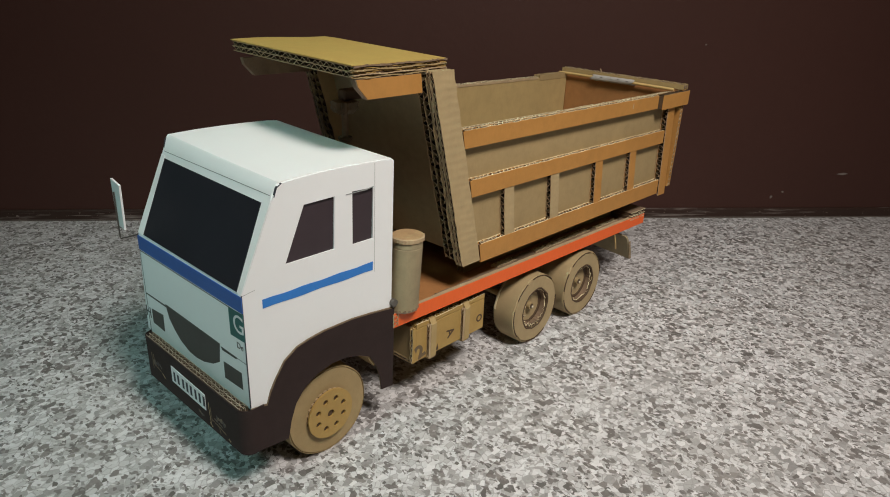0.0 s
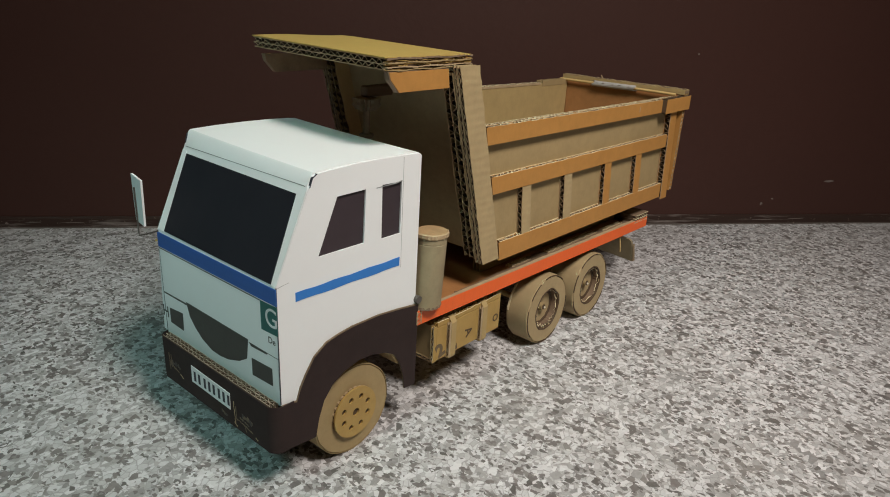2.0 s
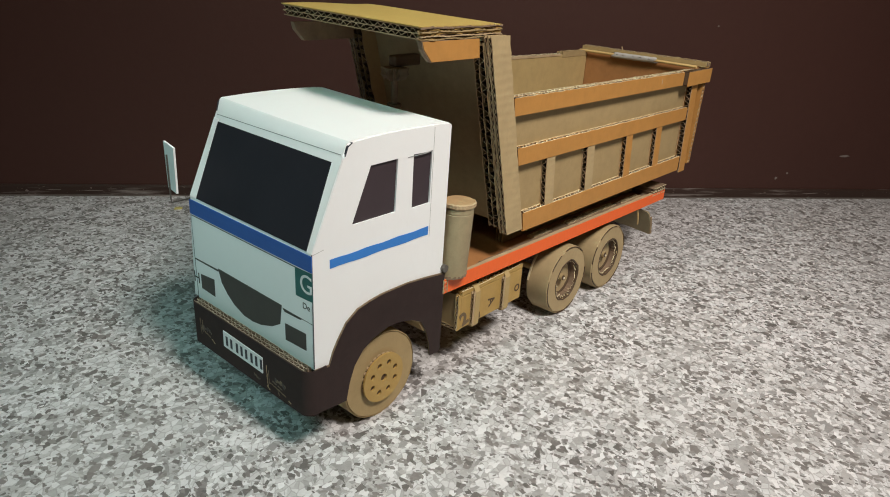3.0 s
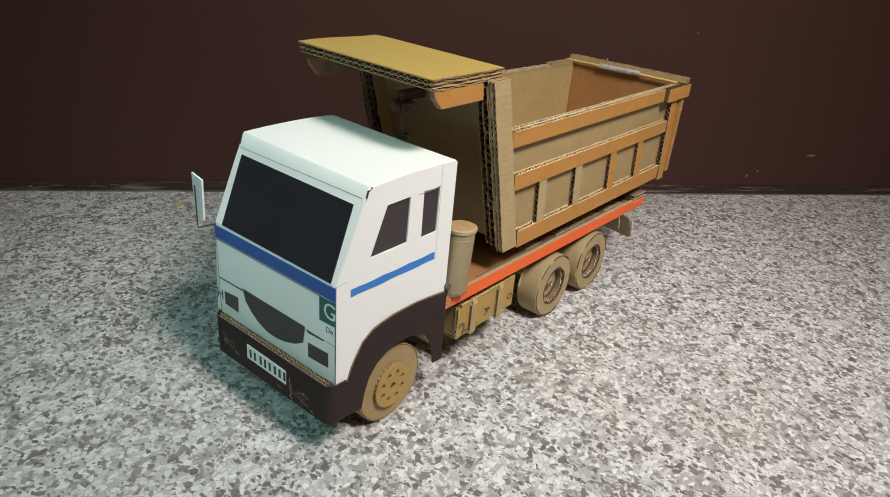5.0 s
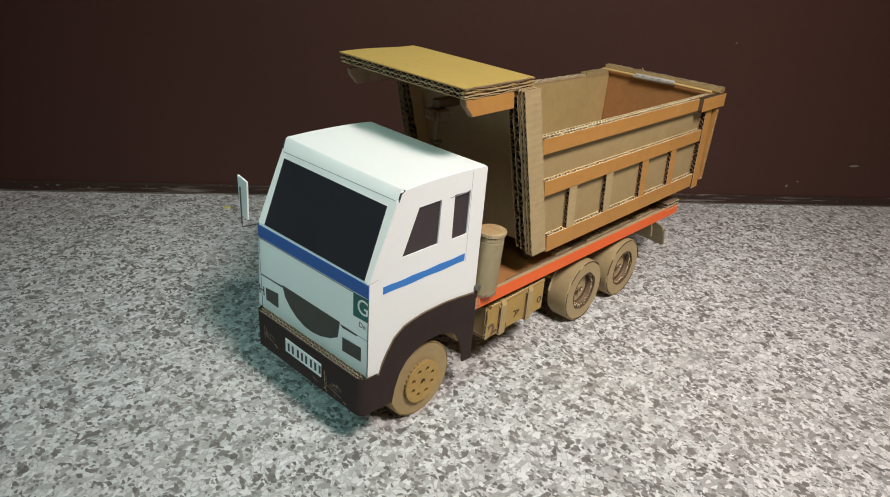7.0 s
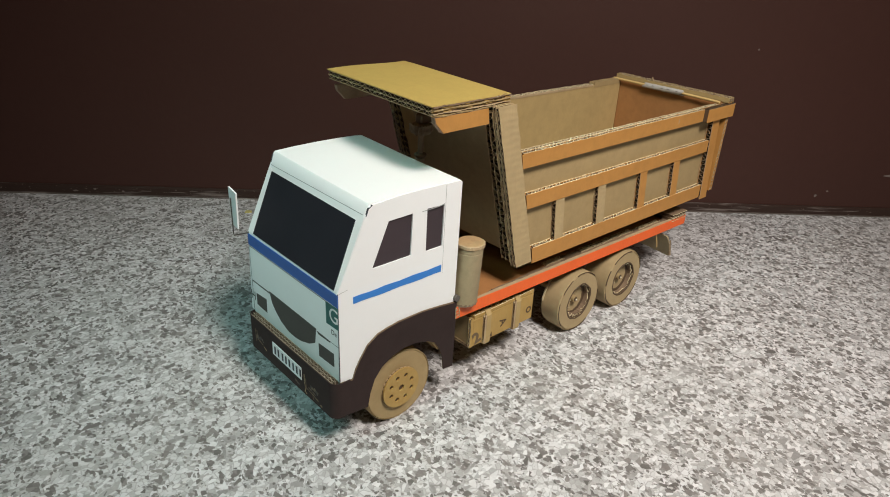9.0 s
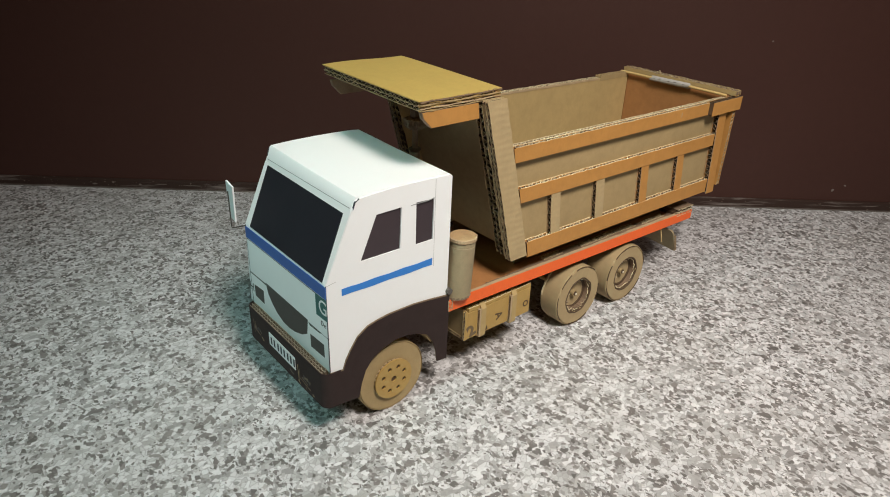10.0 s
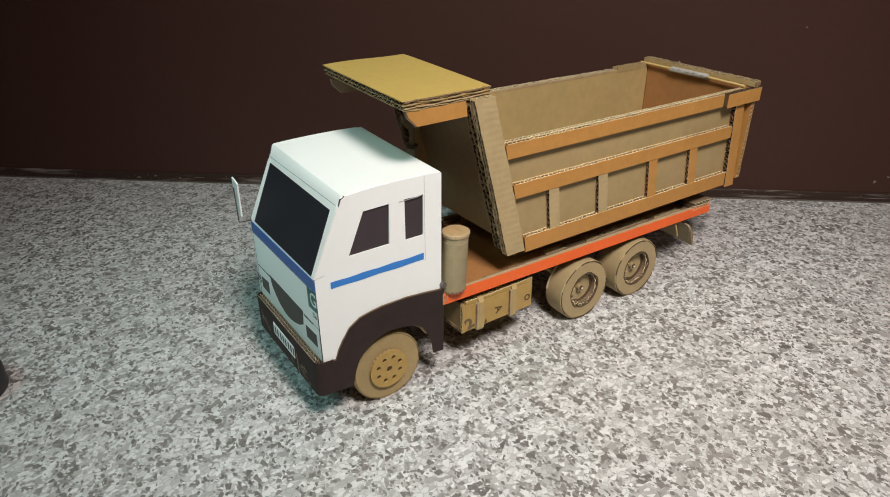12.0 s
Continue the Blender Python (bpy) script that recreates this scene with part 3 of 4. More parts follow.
# fenders: black paper over board, its bare edge following the arch
arch = [(0.167, 0.042), (0.1515, 0.0435), (0.1495, 0.060), (0.1435, 0.077), (0.135, 0.090), (0.122, 0.0985), (0.105, 0.103), (0.088, 0.1035), (0.070, 0.100), (0.055, 0.091), (0.045, 0.078), (0.039, 0.062), (0.0355, 0.044)]
fender_out = ARC[1:] + [(0.1685, 0.1345)] + arch + [(0.0, 0.047), (0.0, 0.0935)]
for flip in (False, True):
    make = mirrored if flip else (lambda b: b)
    fender = part("fender", make(prism("y", fender_out, -0.0016, 0.0)), kraft_dark, truck, "wheel arch of black paper over cardboard")
    part("fender_skin", make(prism("y", [(x + random.uniform(-0.0004, 0.0004), z + random.uniform(-0.0013, -0.0004) if z > 0.09 else z + random.uniform(-0.0004, 0.0004)) for x, z in fender_out], -0.0021, -0.0016)), black_paper, fender, "black paper face")
    liner = arch[3:-1]
    out = [(x, z) for x, z in liner] + [(x + (0.092 - x) * 0.025, z - 0.0015) for x, z in reversed(liner)]
    part("arch_liner", make(prism("y", out, 0.0, 0.055)), kraft_side, fender, "brown cardboard lining of the wheel arch")
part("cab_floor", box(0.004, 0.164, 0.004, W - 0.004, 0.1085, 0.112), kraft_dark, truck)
part("cab_back_board", box(0.1638, 0.1668, 0.004, W - 0.004, 0.060, 0.14), black_paper, truck)
part("hinge_stub", lathe((0.1675, -0.001, 0.1405), "y", [(0.004, -0.003), (0.0042, 0.0), (0.004, 0.006)], 14), wire_metal, truck)

# mirror on its bent wire, on the far side
mirror = part("mirror", prism("x", [(0.1915, 0.2540), (0.2095, 0.2575), (0.2090, 0.2110), (0.1940, 0.2080)], -0.0105, -0.0085), white_paper, truck, "white card mirror on a bent wire")
part("mirror_arm", tube([(0.0, 0.188, 0.2030), (-0.006, 0.199, 0.1985), (-0.0112, 0.2045, 0.1965), (-0.0113, 0.2050, 0.200), (-0.0113, 0.2045, 0.2450)], 0.0008), wire_metal, mirror, "dark bent wire arm", True)

# chassis
def bowed(bm):
    """Bends a strip outwards a little towards the truck's tail."""
    for v in bm.verts:
        v.co.y -= 0.0030 * (v.co.x - 0.1675) / 0.537
    return bm


def sloped(bm, z):
    """Lays a flat piece on the deck, which falls a little to the tail."""
    for v in bm.verts:
        v.co.z += z - 0.0216 * (v.co.x - 0.167)
    return bm


deck = part("chassis", corrugated((0.167, 0.003, 0.1155), (0.532, 0, -0.0115), (0, 0, 0.0055), (0, 0.184, 0), 1), [kraft_brown, kraft_edge], truck, "long brown cardboard chassis deck")
for flip in (False, True):
    make = mirrored if flip else (lambda b: b)
    part("side_beam", make(corrugated((0.1675, -0.0015, 0.1105), (0.537, -0.0030, -0.0115), (0, 0.0045, 0), (0, 0, 0.0160), 1)), [kraft_pale, kraft_edge], deck)
    part("beam_skin", make(bowed(prism("y", [(0.1672, 0.1108), (0.7050, 0.0990), (0.7050, 0.1145), (0.1672, 0.1270)], -0.0022, -0.0015))), orange_paper, deck, "bright orange paper strip on the chassis beam")
    line = [0.185 + 0.5 * i / 40 for i in range(41)]
    inner = [(x, (0.0035 + 0.0085 * min(1.0, (x - 0.185) / 0.13)) + random.uniform(-0.0012, 0.0012)) for x in line]
    part("deck_strip", make(sloped(prism("z", [(x, 0.0031) for x in line] + inner[::-1], 0.0, 0.0030), 0.1212)), kraft_worn_shade, deck, "bare cardboard strip along the deck's edge")
    part("beam_cap", make(bowed(sloped(ragged_strip(0.1680, 0.7000, 0.0034, -0.0016, 0.0, 0.0007, 0.0005, 0.0001, 90), 0.12665))), kraft_edge, deck, "thin paper edge on top of the beam")
    for x0, x1, y0, y1, mat in ((0.352, 0.392, 0.0095, 0.0200, kraft_pale), (0.385, 0.430, 0.006, 0.020, kraft_dark), (0.430, 0.500, 0.0080, 0.0170, kraft_pale), (0.450, 0.520, 0.012, 0.021, kraft_dark), (0.492, 0.566, 0.0090, 0.0185, kraft_pale), (0.560, 0.640, 0.010, 0.017, kraft_dark), (0.580, 0.642, 0.0070, 0.0140, kraft_pale), (0.24, 0.30, 0.005, 0.0085, kraft_dark)):
        n = 16
        line = [x0 + (x1 - x0) * i / n for i in range(n + 1)]
        rag = [(x, y0 + random.uniform(0, 0.0025)) for x in line] + [(x, y1 + random.uniform(-0.0035, 0.0015)) for x in reversed(line)]
        if mat is kraft_pale:
            part("torn_patch", make(sloped(corrugated((x0, y0, 0.0), (x1 - x0, 0, 0), (0, y1 - y0, 0), (0, 0, 0.0032), 1, 0.0072, 0.0012), 0.1224)), [kraft_edge, kraft_pale], deck, "torn patch of bare flutes on the deck")
        else:
            part("torn_patch", make(sloped(prism("z", rag, 0.0, 0.0033), 0.1214)), mat, deck, "torn patch of board on the deck")
    part("beam_end", make(corrugated((0.1668, -0.0030, 0.1118), (0, 0, 0.0150), (0.0065, 0, 0), (0, 0.0060, 0), 1, 0.0055)), [kraft_pale, kraft_edge], deck, "bare fluted end of the beam")
    part("subframe", make(corrugated((0.312, 0.030, 0.1190), (0.393, 0, -0.007), (0, 0.010, 0), (0, 0, 0.034), 2)), [kraft_side, kraft_side], deck)
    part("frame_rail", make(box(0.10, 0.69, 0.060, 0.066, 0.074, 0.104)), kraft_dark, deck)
# top in the dark board, for the shade under the bed
part("rear_spacer", corrugated((0.660, -0.0050, 0.1125), (0.045, 0, -0.001), (0, 0, 0.0122), (0, 0.199, 0), 2, 0.0075, 0.0008, 0.004, 0.0008), [kraft_worn_shade, kraft_pale, ink_shade_brown], deck, "layered cardboard block under the bed's tail")
for x in (0.0866, 0.4205, 0.5355):
    part("axle", tube([(x, 0.012, 0.046), (x, 0.178, 0.046)], 0.004), light_wood, deck, "", True)
# mudguard behind the rear wheels
for flip in (False, True):
    make = mirrored if flip else (lambda b: b)
    bm = prism("x", [(-0.0055, 0.0462), (-0.0070, 0.0810), (-0.0060, 0.0850), (-0.0035, 0.0875), (0.030, 0.0905), (0.072, 0.0950), (0.072, 0.0520), (0.030, 0.0500)], 0.0, 0.0045)
    for v in bm.verts:
        v.co.x += 0.653 + (0.0890 - v.co.z) * 0.42
    part("mud_flap", make(bm), kraft_drum, deck, "brown cardboard mud flap with a rounded corner")
    bm = corrugated((0, -0.0082, 0.0470), (0, -0.0018, 0.0330), (0.0045, 0, 0), (0, 0.0012, 0), 1, 0.006, 0.0003)
    for v in bm.verts:
        v.co.x += 0.653 + (0.0890 - v.co.z) * 0.42
    part("flap_edge", make(bm), [kraft_edge, kraft_edge], deck)
    part("flap_hook", make(tube([(0.630, 0.002, 0.095), (0.636, 0.002, 0.080), (0.643, 0.004, 0.068)], 0.0012)), light_wood, deck)

# air filter drum behind the cab
def leaning(bm):
    """The drum stands a little crooked."""
    for v in bm.verts:
        v.co.x += (v.co.z - 0.165) * 0.045
        v.co.y -= (v.co.z - 0.165) * 0.05
    return bm


drum = part("filter_drum", leaning(lathe((0.1885, 0.0045, 0), "z", [(0.0176, 0.1275), (0.0171, 0.15), (0.0161, 0.196), (0.0155, 0.1966), (0.0160, 0.1972), (0.0159, 0.2030)], 40, 0.004)), kraft_drum, truck, "upright rolled cardboard drum", True)
part("lid", leaning(lathe((0.1885, 0.0045, 0), "z", [(0.0164, 0.2030), (0.0166, 0.2045), (0.0166, 0.2072), (0.0161, 0.2078)], 40, 0.016)), kraft_lid, drum, "round cardboard lid")
bm, ring = bmesh.new(), []
for i in range(60):
    a, r = 2 * math.pi * i / 60, 0.0171 + random.uniform(-0.0003, 0.0006)
    ring.append([bm.verts.new((0.1885 + q * math.cos(a), 0.0045 + q * math.sin(a), z)) for q, z in ((r, 0.2040 + random.uniform(-0.0006, 0.0003)), (r, 0.2070 + random.uniform(0, 0.0006)), (0.0158, 0.2082), (0.0158, 0.2040))])
for i in range(60):
    p, q = ring[i], ring[(i + 1) % 60]
    for k in range(4):
        bm.faces.new((p[k], p[(k + 1) % 4], q[(k + 1) % 4], q[k]))
part("lid_edge", leaning(bm), kraft_edge, drum, "frayed edge of the lid")
bm, ring = bmesh.new(), []
for i in range(44):
    a, r = 2 * math.pi * i / 44, 0.0178 + random.uniform(-0.0004, 0.0010)
    ring.append([bm.verts.new((0.1885 + q * math.cos(a), 0.0045 + q * math.sin(a), z)) for q, z in ((r, 0.1266), (r - 0.0004, 0.1290 + random.uniform(-0.0008, 0.0016)), (0.0168, 0.1295), (0.0168, 0.1266))])
for i in range(44):
    p, q = ring[i], ring[(i + 1) % 44]
    for k in range(4):
        bm.faces.new((p[k], p[(k + 1) % 4], q[(k + 1) % 4], q[k]))
part("frayed_foot", leaning(bm), kraft_worn_shade, drum, "frayed brown foot of the drum")
for k in range(3):
    part("glue_blob", lathe((0.203, 0.012 + 0.002 * k, 0.150 + 0.004 * k), "z", [(0.0006, -0.0014), (0.0016, 0.0), (0.0006, 0.0014)], 8), glue, drum)

# fuel tank with straps
tank = part("fuel_tank", prism("x", [(0.003, 0.0545), (0.003, 0.0935), (0.0065, 0.0985), (0.055, 0.1005), (0.055, 0.0535)], 0.2065, 0.3220), kraft_tank, truck, "gold-brown cardboard fuel tank with printed marks")
part("tank_end", box(0.2020, 0.2064, 0.0075, 0.054, 0.0575, 0.0970), kraft_side, tank, "plain brown end of the tank")
part("tank_end_edge", corrugated((0.2015, 0.0032, 0.0535), (0, 0, 0.043), (0, 0.0042, 0), (0.0048, 0, 0), 1, 0.0066, 0.0012, 0.0020, 0.0008), [kraft_tank, kraft_pale, ink_shade_brown], tank)
part("tank_end_edge", corrugated((0.2015, 0.0076, 0.0530), (0, 0.046, 0), (0, 0, 0.0042), (0.0048, 0, 0), 1, 0.0066, 0.0008, 0.0020, 0.0008), [kraft_side, kraft_edge, ink_shade_brown], tank)
part("tank_top_strip", corrugated((0.2065, 0.0026, 0.0960), (0.115, 0, 0), (0, 0.0062, 0.0012), (0, 0, 0.0042), 1, 0.0070, 0.0010, 0.0014, 0.0008), [kraft_tank, kraft_pale, kraft_tank], tank)
for x in (0.2230, 0.2800):
    part("strap", prism("x", [(0.020, 0.0500), (0.003, 0.0500), (-0.0002, 0.0515), (-0.0015, 0.0545), (-0.0015, 0.0950), (0.0025, 0.1015), (0.050, 0.1035), (0.050, 0.1025), (0.003, 0.1000), (0.0005, 0.0940), (0.0005, 0.0550), (0.004, 0.0520), (0.020, 0.0518)], x + 0.0028, x + 0.0112), kraft_in, tank, "raised cardboard strap")
    part("strap_edge", corrugated((x, -0.0012, 0.0530), (0, 0, 0.044), (0, 0.0044, 0), (0.0028, 0, 0), 1, 0.0058), [kraft_edge, kraft_edge], tank)
lettering("printed_mark", "2", 0.024, facing((0.2130, 0.0028, 0.0645), (1, 0, 0.25), (-0.45, 0, 1)), ink_mark, tank, bold=0.0011)
lettering("printed_mark", "A", 0.017, facing((0.262, 0.0028, 0.0705), (0.25, 0, -1), (1, 0, 0.25)), ink_shade_brown, tank, bold=0.0003)
lettering("printed_mark", "O", 0.013, facing((0.3140, 0.0028, 0.070), (1, 0, 0), (0, 0, 1)), ink_shade_brown, tank, bold=0.0004)
part("printed_mark", prism("y", [(0.2385, 0.056), (0.2425, 0.056), (0.2410, 0.064)], 0.0027, 0.003), ink_shade_brown, tank)

tank.location.z = -0.003

# telescopic lifting cylinder in front of the bed
RAM = (0.1928, 0.1020, 0)
ram = part("lift_cylinder", lathe(RAM, "z", [(0.0060, 0.118), (0.0060, 0.284), (0.0036, 0.285), (0.0036, 0.318)], 20), kraft_worn_shade, truck, "thin brown cardboard lifting cylinder")
part("collar", lathe(RAM, "z", [(0.0062, 0.2855), (0.0074, 0.2872), (0.0074, 0.2892), (0.0058, 0.2900)], 22, 0.05), ink_shade_brown, ram, "dark collar")
bm, ring = bmesh.new(), []
for i in range(36):
    a, r = 2 * math.pi * i / 36, 0.0142 - (0.0034 if i % 2 else 0.0) + random.uniform(-0.0012, 0.0012)
    ring.append([bm.verts.new((RAM[0] + q * math.cos(a), RAM[1] + q * math.sin(a), z)) for q, z in ((r * 0.75, 0.3145 + random.uniform(-0.001, 0.001)), (r, 0.3195), (r * 0.92, 0.3225 + random.uniform(-0.0008, 0.0008)), (r, 0.3265), (0.0035, 0.3275))])
for i in range(36):
    p, q = ring[i], ring[(i + 1) % 36]
    for k in range(4):
        bm.faces.new((p[k], p[k + 1], q[k + 1], q[k]))
part("crumpled_head", bm, kraft_dark, ram, "crumpled ring of bare cardboard flutes")
# dark box standing in for the patch of shade below the canopy
part("canopy_shade_block", box(0.1885, 0.2265, 0.0970, 0.1080, 0.3275, 0.3390, 0.002), ink_shade_brown, ram)


# ---- wheels ----
def wheel_front(make):
    c, hub = (0.0872, 0, 0.0455), (0.0868, 0, 0.0444)
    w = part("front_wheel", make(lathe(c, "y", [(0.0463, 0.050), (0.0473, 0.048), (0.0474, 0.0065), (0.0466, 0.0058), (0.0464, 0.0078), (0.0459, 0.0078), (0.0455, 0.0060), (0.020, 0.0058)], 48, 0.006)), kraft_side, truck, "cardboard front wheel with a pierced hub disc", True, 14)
    part("tread_lap", make(prism("y", [(0.0715, 0.0880), (0.0760, 0.0900), (0.0757, 0.0909), (0.0709, 0.0889)], 0.0066, 0.015)), ink_shade_brown, w)
    holes = [ring_points(hub[0], hub[2], 0.0042, 10)]
    holes += [ring_points(hub[0] + 0.0165 * math.cos(a), hub[2] + 0.0165 * math.sin(a), 0.0031, 8) for a in [math.radians(22 + 45 * k) for k in range(8)]]
    part("hub_rim", make(corrugated_ring(hub, 0.0262, 0.0038, 0.0070)), kraft_edge, w)
    # dark backing that puts shade into the punched holes
    part("hole_shade", make(lathe(hub, "y", [(0.0250, 0.0030), (0.0250, 0.0070)], 40)), ink_shade_brown, w)
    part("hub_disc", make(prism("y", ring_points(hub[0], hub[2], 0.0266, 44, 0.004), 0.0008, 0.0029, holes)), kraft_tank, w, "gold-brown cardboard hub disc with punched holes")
    # dark rings drawn round the disc and its rim
    part("disc_edge", make(lathe(hub, "y", [(0.0260, 0.0029), (0.0260, 0.0038)], 44, 0.004)), ink_shade_brown, w)
    part("rim_gap", make(lathe(hub, "y", [(0.0282, 0.0068), (0.0280, 0.0064), (0.0268, 0.0064), (0.0266, 0.0068)], 44, 0.012, False)), ink_shade_brown, w)
    return w


def corrugated_ring(c, r, y0, y1):
    """A zigzag of bare flutes round a disc's rim."""
    bm, n, rows = bmesh.new(), 52, []
    for i in range(n):
        a = 2 * math.pi * i / n
        rr = r - (0.0016 if i % 2 else 0.0)
        rows.append([bm.verts.new((c[0] + q * math.cos(a), y, c[2] + q * math.sin(a))) for q, y in ((rr, y0), (rr, y1), (rr - 0.0012, y1), (rr - 0.0012, y0))])
    for i in range(n):
        p, q = rows[i], rows[(i + 1) % n]
        for k in range(4):
            bm.faces.new((p[k], p[(k + 1) % 4], q[(k + 1) % 4], q[k]))
    return bm


def arc_strip(c, r0, r1, a0, a1, y0, y1):
    """A thin bent strip along part of a wheel's edge, uneven in width."""
    n = 14
    angles = [a0 + (a1 - a0) * i / n for i in range(n + 1)]
    far = [(c[0] + r0 * math.cos(a), c[2] + r0 * math.sin(a)) for a in angles]
    near = [(c[0] + (r1 + random.uniform(-0.0003, 0.0008)) * math.cos(a), c[2] + (r1 + random.uniform(-0.0003, 0.0008)) * math.sin(a)) for a in angles]
    return prism("y", far + near[::-1], y0, y1)


def wheel_rear(x, place, turn, deep):
    c, r = (x, 0, 0.0462), 0.0480
    random.seed(turn)
    def make(b):
        """Sets the wheel out to its place under the bed."""
        bmesh.ops.translate(b, vec=(0, -0.0092, 0), verts=b.verts)
        return place(b)

    w = part("rear_wheel", make(lathe(c, "y", [(r - 0.001, deep + 0.002), (r, deep), (r, 0.0042), (r - 0.0012, 0.0034), (r - 0.0016, 0.0062), (r - 0.0024, 0.0062), (r - 0.0026, 0.0031), (0.0287, 0.0029), (0.0275, 0.0035), (0.0270, 0.0140), (0.010, 0.0142)], 34, 0.012)), kraft_wheel, truck, "wide cardboard rear wheel with a sunken hub", True, 22)
    # torn flutes left standing round the sunken hub, their faces darkened for the shade between them
    bm, n, rows = bmesh.new(), 62, []
    for i in range(n):
        a = 2 * math.pi * (i + random.uniform(-0.35, 0.35)) / n
        crush = 0.45 + 0.55 * math.sin(a - 2.3 + 0.2 * turn)
        q = 0.0270 - max(0.0, crush) * (0.0058 if i % 2 else 0.0006) * random.uniform(0.45, 1.25)
        top = 0.0040 + random.uniform(0, 0.0035)
        rows.append([bm.verts.new((c[0] + k * math.cos(a), y, c[2] + k * math.sin(a))) for k, y in ((q, top), (q, 0.0140), (q - 0.0012, 0.0140), (q - 0.0012, top + random.uniform(-0.0008, 0.0012)))])
    for i in range(n):
        p, g = rows[i], rows[(i + 1) % n]
        for k in range(4):
            bm.faces.new((p[k], p[(k + 1) % 4], g[(k + 1) % 4], g[k])).material_index = 0 if k == 3 else 1
    part("torn_rim", make(bm), [kraft_pale, kraft_worn_shade], w, "ragged bare flutes round the hub")
    # dark rings put in as the shade of the gaps round the hub
    part("hub_floor_shade", make(lathe(c, "y", [(0.0270, 0.0128), (0.0225, 0.0128), (0.0210, 0.0139)], 34, 0.03, False)), ink_shade_brown, w)
    part("hub_wall_shade", make(lathe(c, "y", [(0.0269, 0.0045), (0.0266, 0.0138)], 34, 0.012, False)), ink_shade_brown, w)
    part("rim_shadow_gap", make(lathe(c, "y", [(0.0294, 0.0033), (0.0289, 0.0024), (0.0274, 0.0024), (0.0269, 0.0046), (0.0294, 0.0036)], 26, 0.035, False)), ink_shade_brown, w)
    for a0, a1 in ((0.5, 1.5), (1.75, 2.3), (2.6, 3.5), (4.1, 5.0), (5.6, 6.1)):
        # dark strips laid along the tread joint, in place of an open gap
        part("tread_gap", make(arc_strip(c, r - 0.0009, r - 0.0022, a0 + turn * 0.1, a1 + turn * 0.1, 0.0026, 0.0042)), ink_shade_brown, w)
    if deep < 0.04:
        part("tread_edge", make(arc_strip(c, r - 0.0006, r + 0.0006, 1.75, 3.05, deep - 0.0015, deep + 0.0010)), kraft_pale, w)
    part("axle_tube", make(tube([(x - 0.003, 0.0145, 0.049), (x - 0.003, 0.0075, 0.049)], 0.0052, 16)), kraft_side, w)
    # dark plug painted in for the shade of the tube's bore
    part("bore_shade", make(tube([(x - 0.003, 0.0145, 0.049), (x - 0.003, 0.0071, 0.049)], 0.0036, 14)), ink_shade_brown, w)
    part("glue_dot", make(lathe((x - 0.001, 0, 0.0475), "y", [(0.0004, 0.0055), (0.0017, 0.0068), (0.0015, 0.0085)], 10)), glue, w)
    return w


for flip in (False, True):
    make = mirrored if flip else (lambda b: b)
    tagged(wheel_front(make), group="truck wheels")
    tagged(wheel_rear(0.4205, make, 3, 0.034), group="truck wheels")
    tagged(wheel_rear(0.5355, make, 8, 0.045), group="truck wheels")
random.seed(5)

# ---- tipping bed ----


def flare(bm):
    """The bed grows a little wider to its tail, and sinks there by some millimetres."""
    for v in bm.verts:
        d = max(0.0, v.co.x - 0.26)
        v.co.y -= 0.011 * d * (1 - min(1.0, max(0.0, v.co.y / W)))
        v.co.z -= 0.008 * d
    return bm


def lean(z):
    """How far the bed's sloping front stands back at a height."""
    return 0.208 + (0.369 - z) * 0.2665


bed = part("dump_bed", flare(box(0.2915, 0.742, 0.002, 0.190, 0.1545, 0.160)), kraft_side, truck, "brown cardboard tipping bed")
panel_out = [(lean(0.156) + 0.020, 0.156), (0.741, 0.156), (0.741, 0.3030), (lean(0.303) + 0.020, 0.3030)]
part("side_wall", flare(prism("y", panel_out, 0.0010, 0.0055)), kraft_side, bed, "plain brown bed side")
far_out = [(lean(0.156) + 0.020, 0.156), (0.743, 0.156), (0.743, 0.3060), (lean(0.312) + 0.020, 0.3110)]
part("side_wall", flare(prism("y", far_out, 0.1900, 0.1945)), kraft_in, bed, "plain brown bed side")
part("wall_top", flare(corrugated((0.2555, 0.0013, 0.3012), (0.485, 0, 0), (0, 0.0060, 0), (0, 0, 0.0040), 1, 0.0068, 0.0006, 0.0017, 0.0011)), [kraft_side, kraft_pale, kraft_worn_shade], bed, "bare fluted top of the bed side")
part("wall_top", flare(corrugated((0.245, 0.1893, 0.3095), (0.415, 0, -0.0040), (0, 0.0105, 0), (0, 0, 0.0030), 2, 0.0062, 0.0006, 0.0012, 0.0009)), [kraft_edge, kraft_pale, kraft_dark], bed, "bare fluted top of the bed side")
part("wall_top", flare(corrugated((0.665, 0.1895, 0.3030), (0.078, 0, 0), (0, 0.0120, 0), (0, 0, 0.0080), 2, 0.0062, 0.0006, 0.0012)), [kraft_side, kraft_edge, kraft_side], bed, "bare fluted top of the bed side")

# sloping front wall with its floor chamfer
bm = bmesh.new()
f = [(lean(0.366) + 0.019, 0.366), (lean(0.20) + 0.019, 0.20), (lean(0.157) + 0.020, 0.157)]
rows = [[bm.verts.new((x + d, y, z)) for x, z in f] for d in (0.0, 0.005) for y in (0.002, 0.188)]
for a, b in ((rows[0], rows[1]), (rows[2], rows[3])):
    for i in range(2):
        bm.faces.new((a[i], a[i + 1], b[i + 1], b[i]))
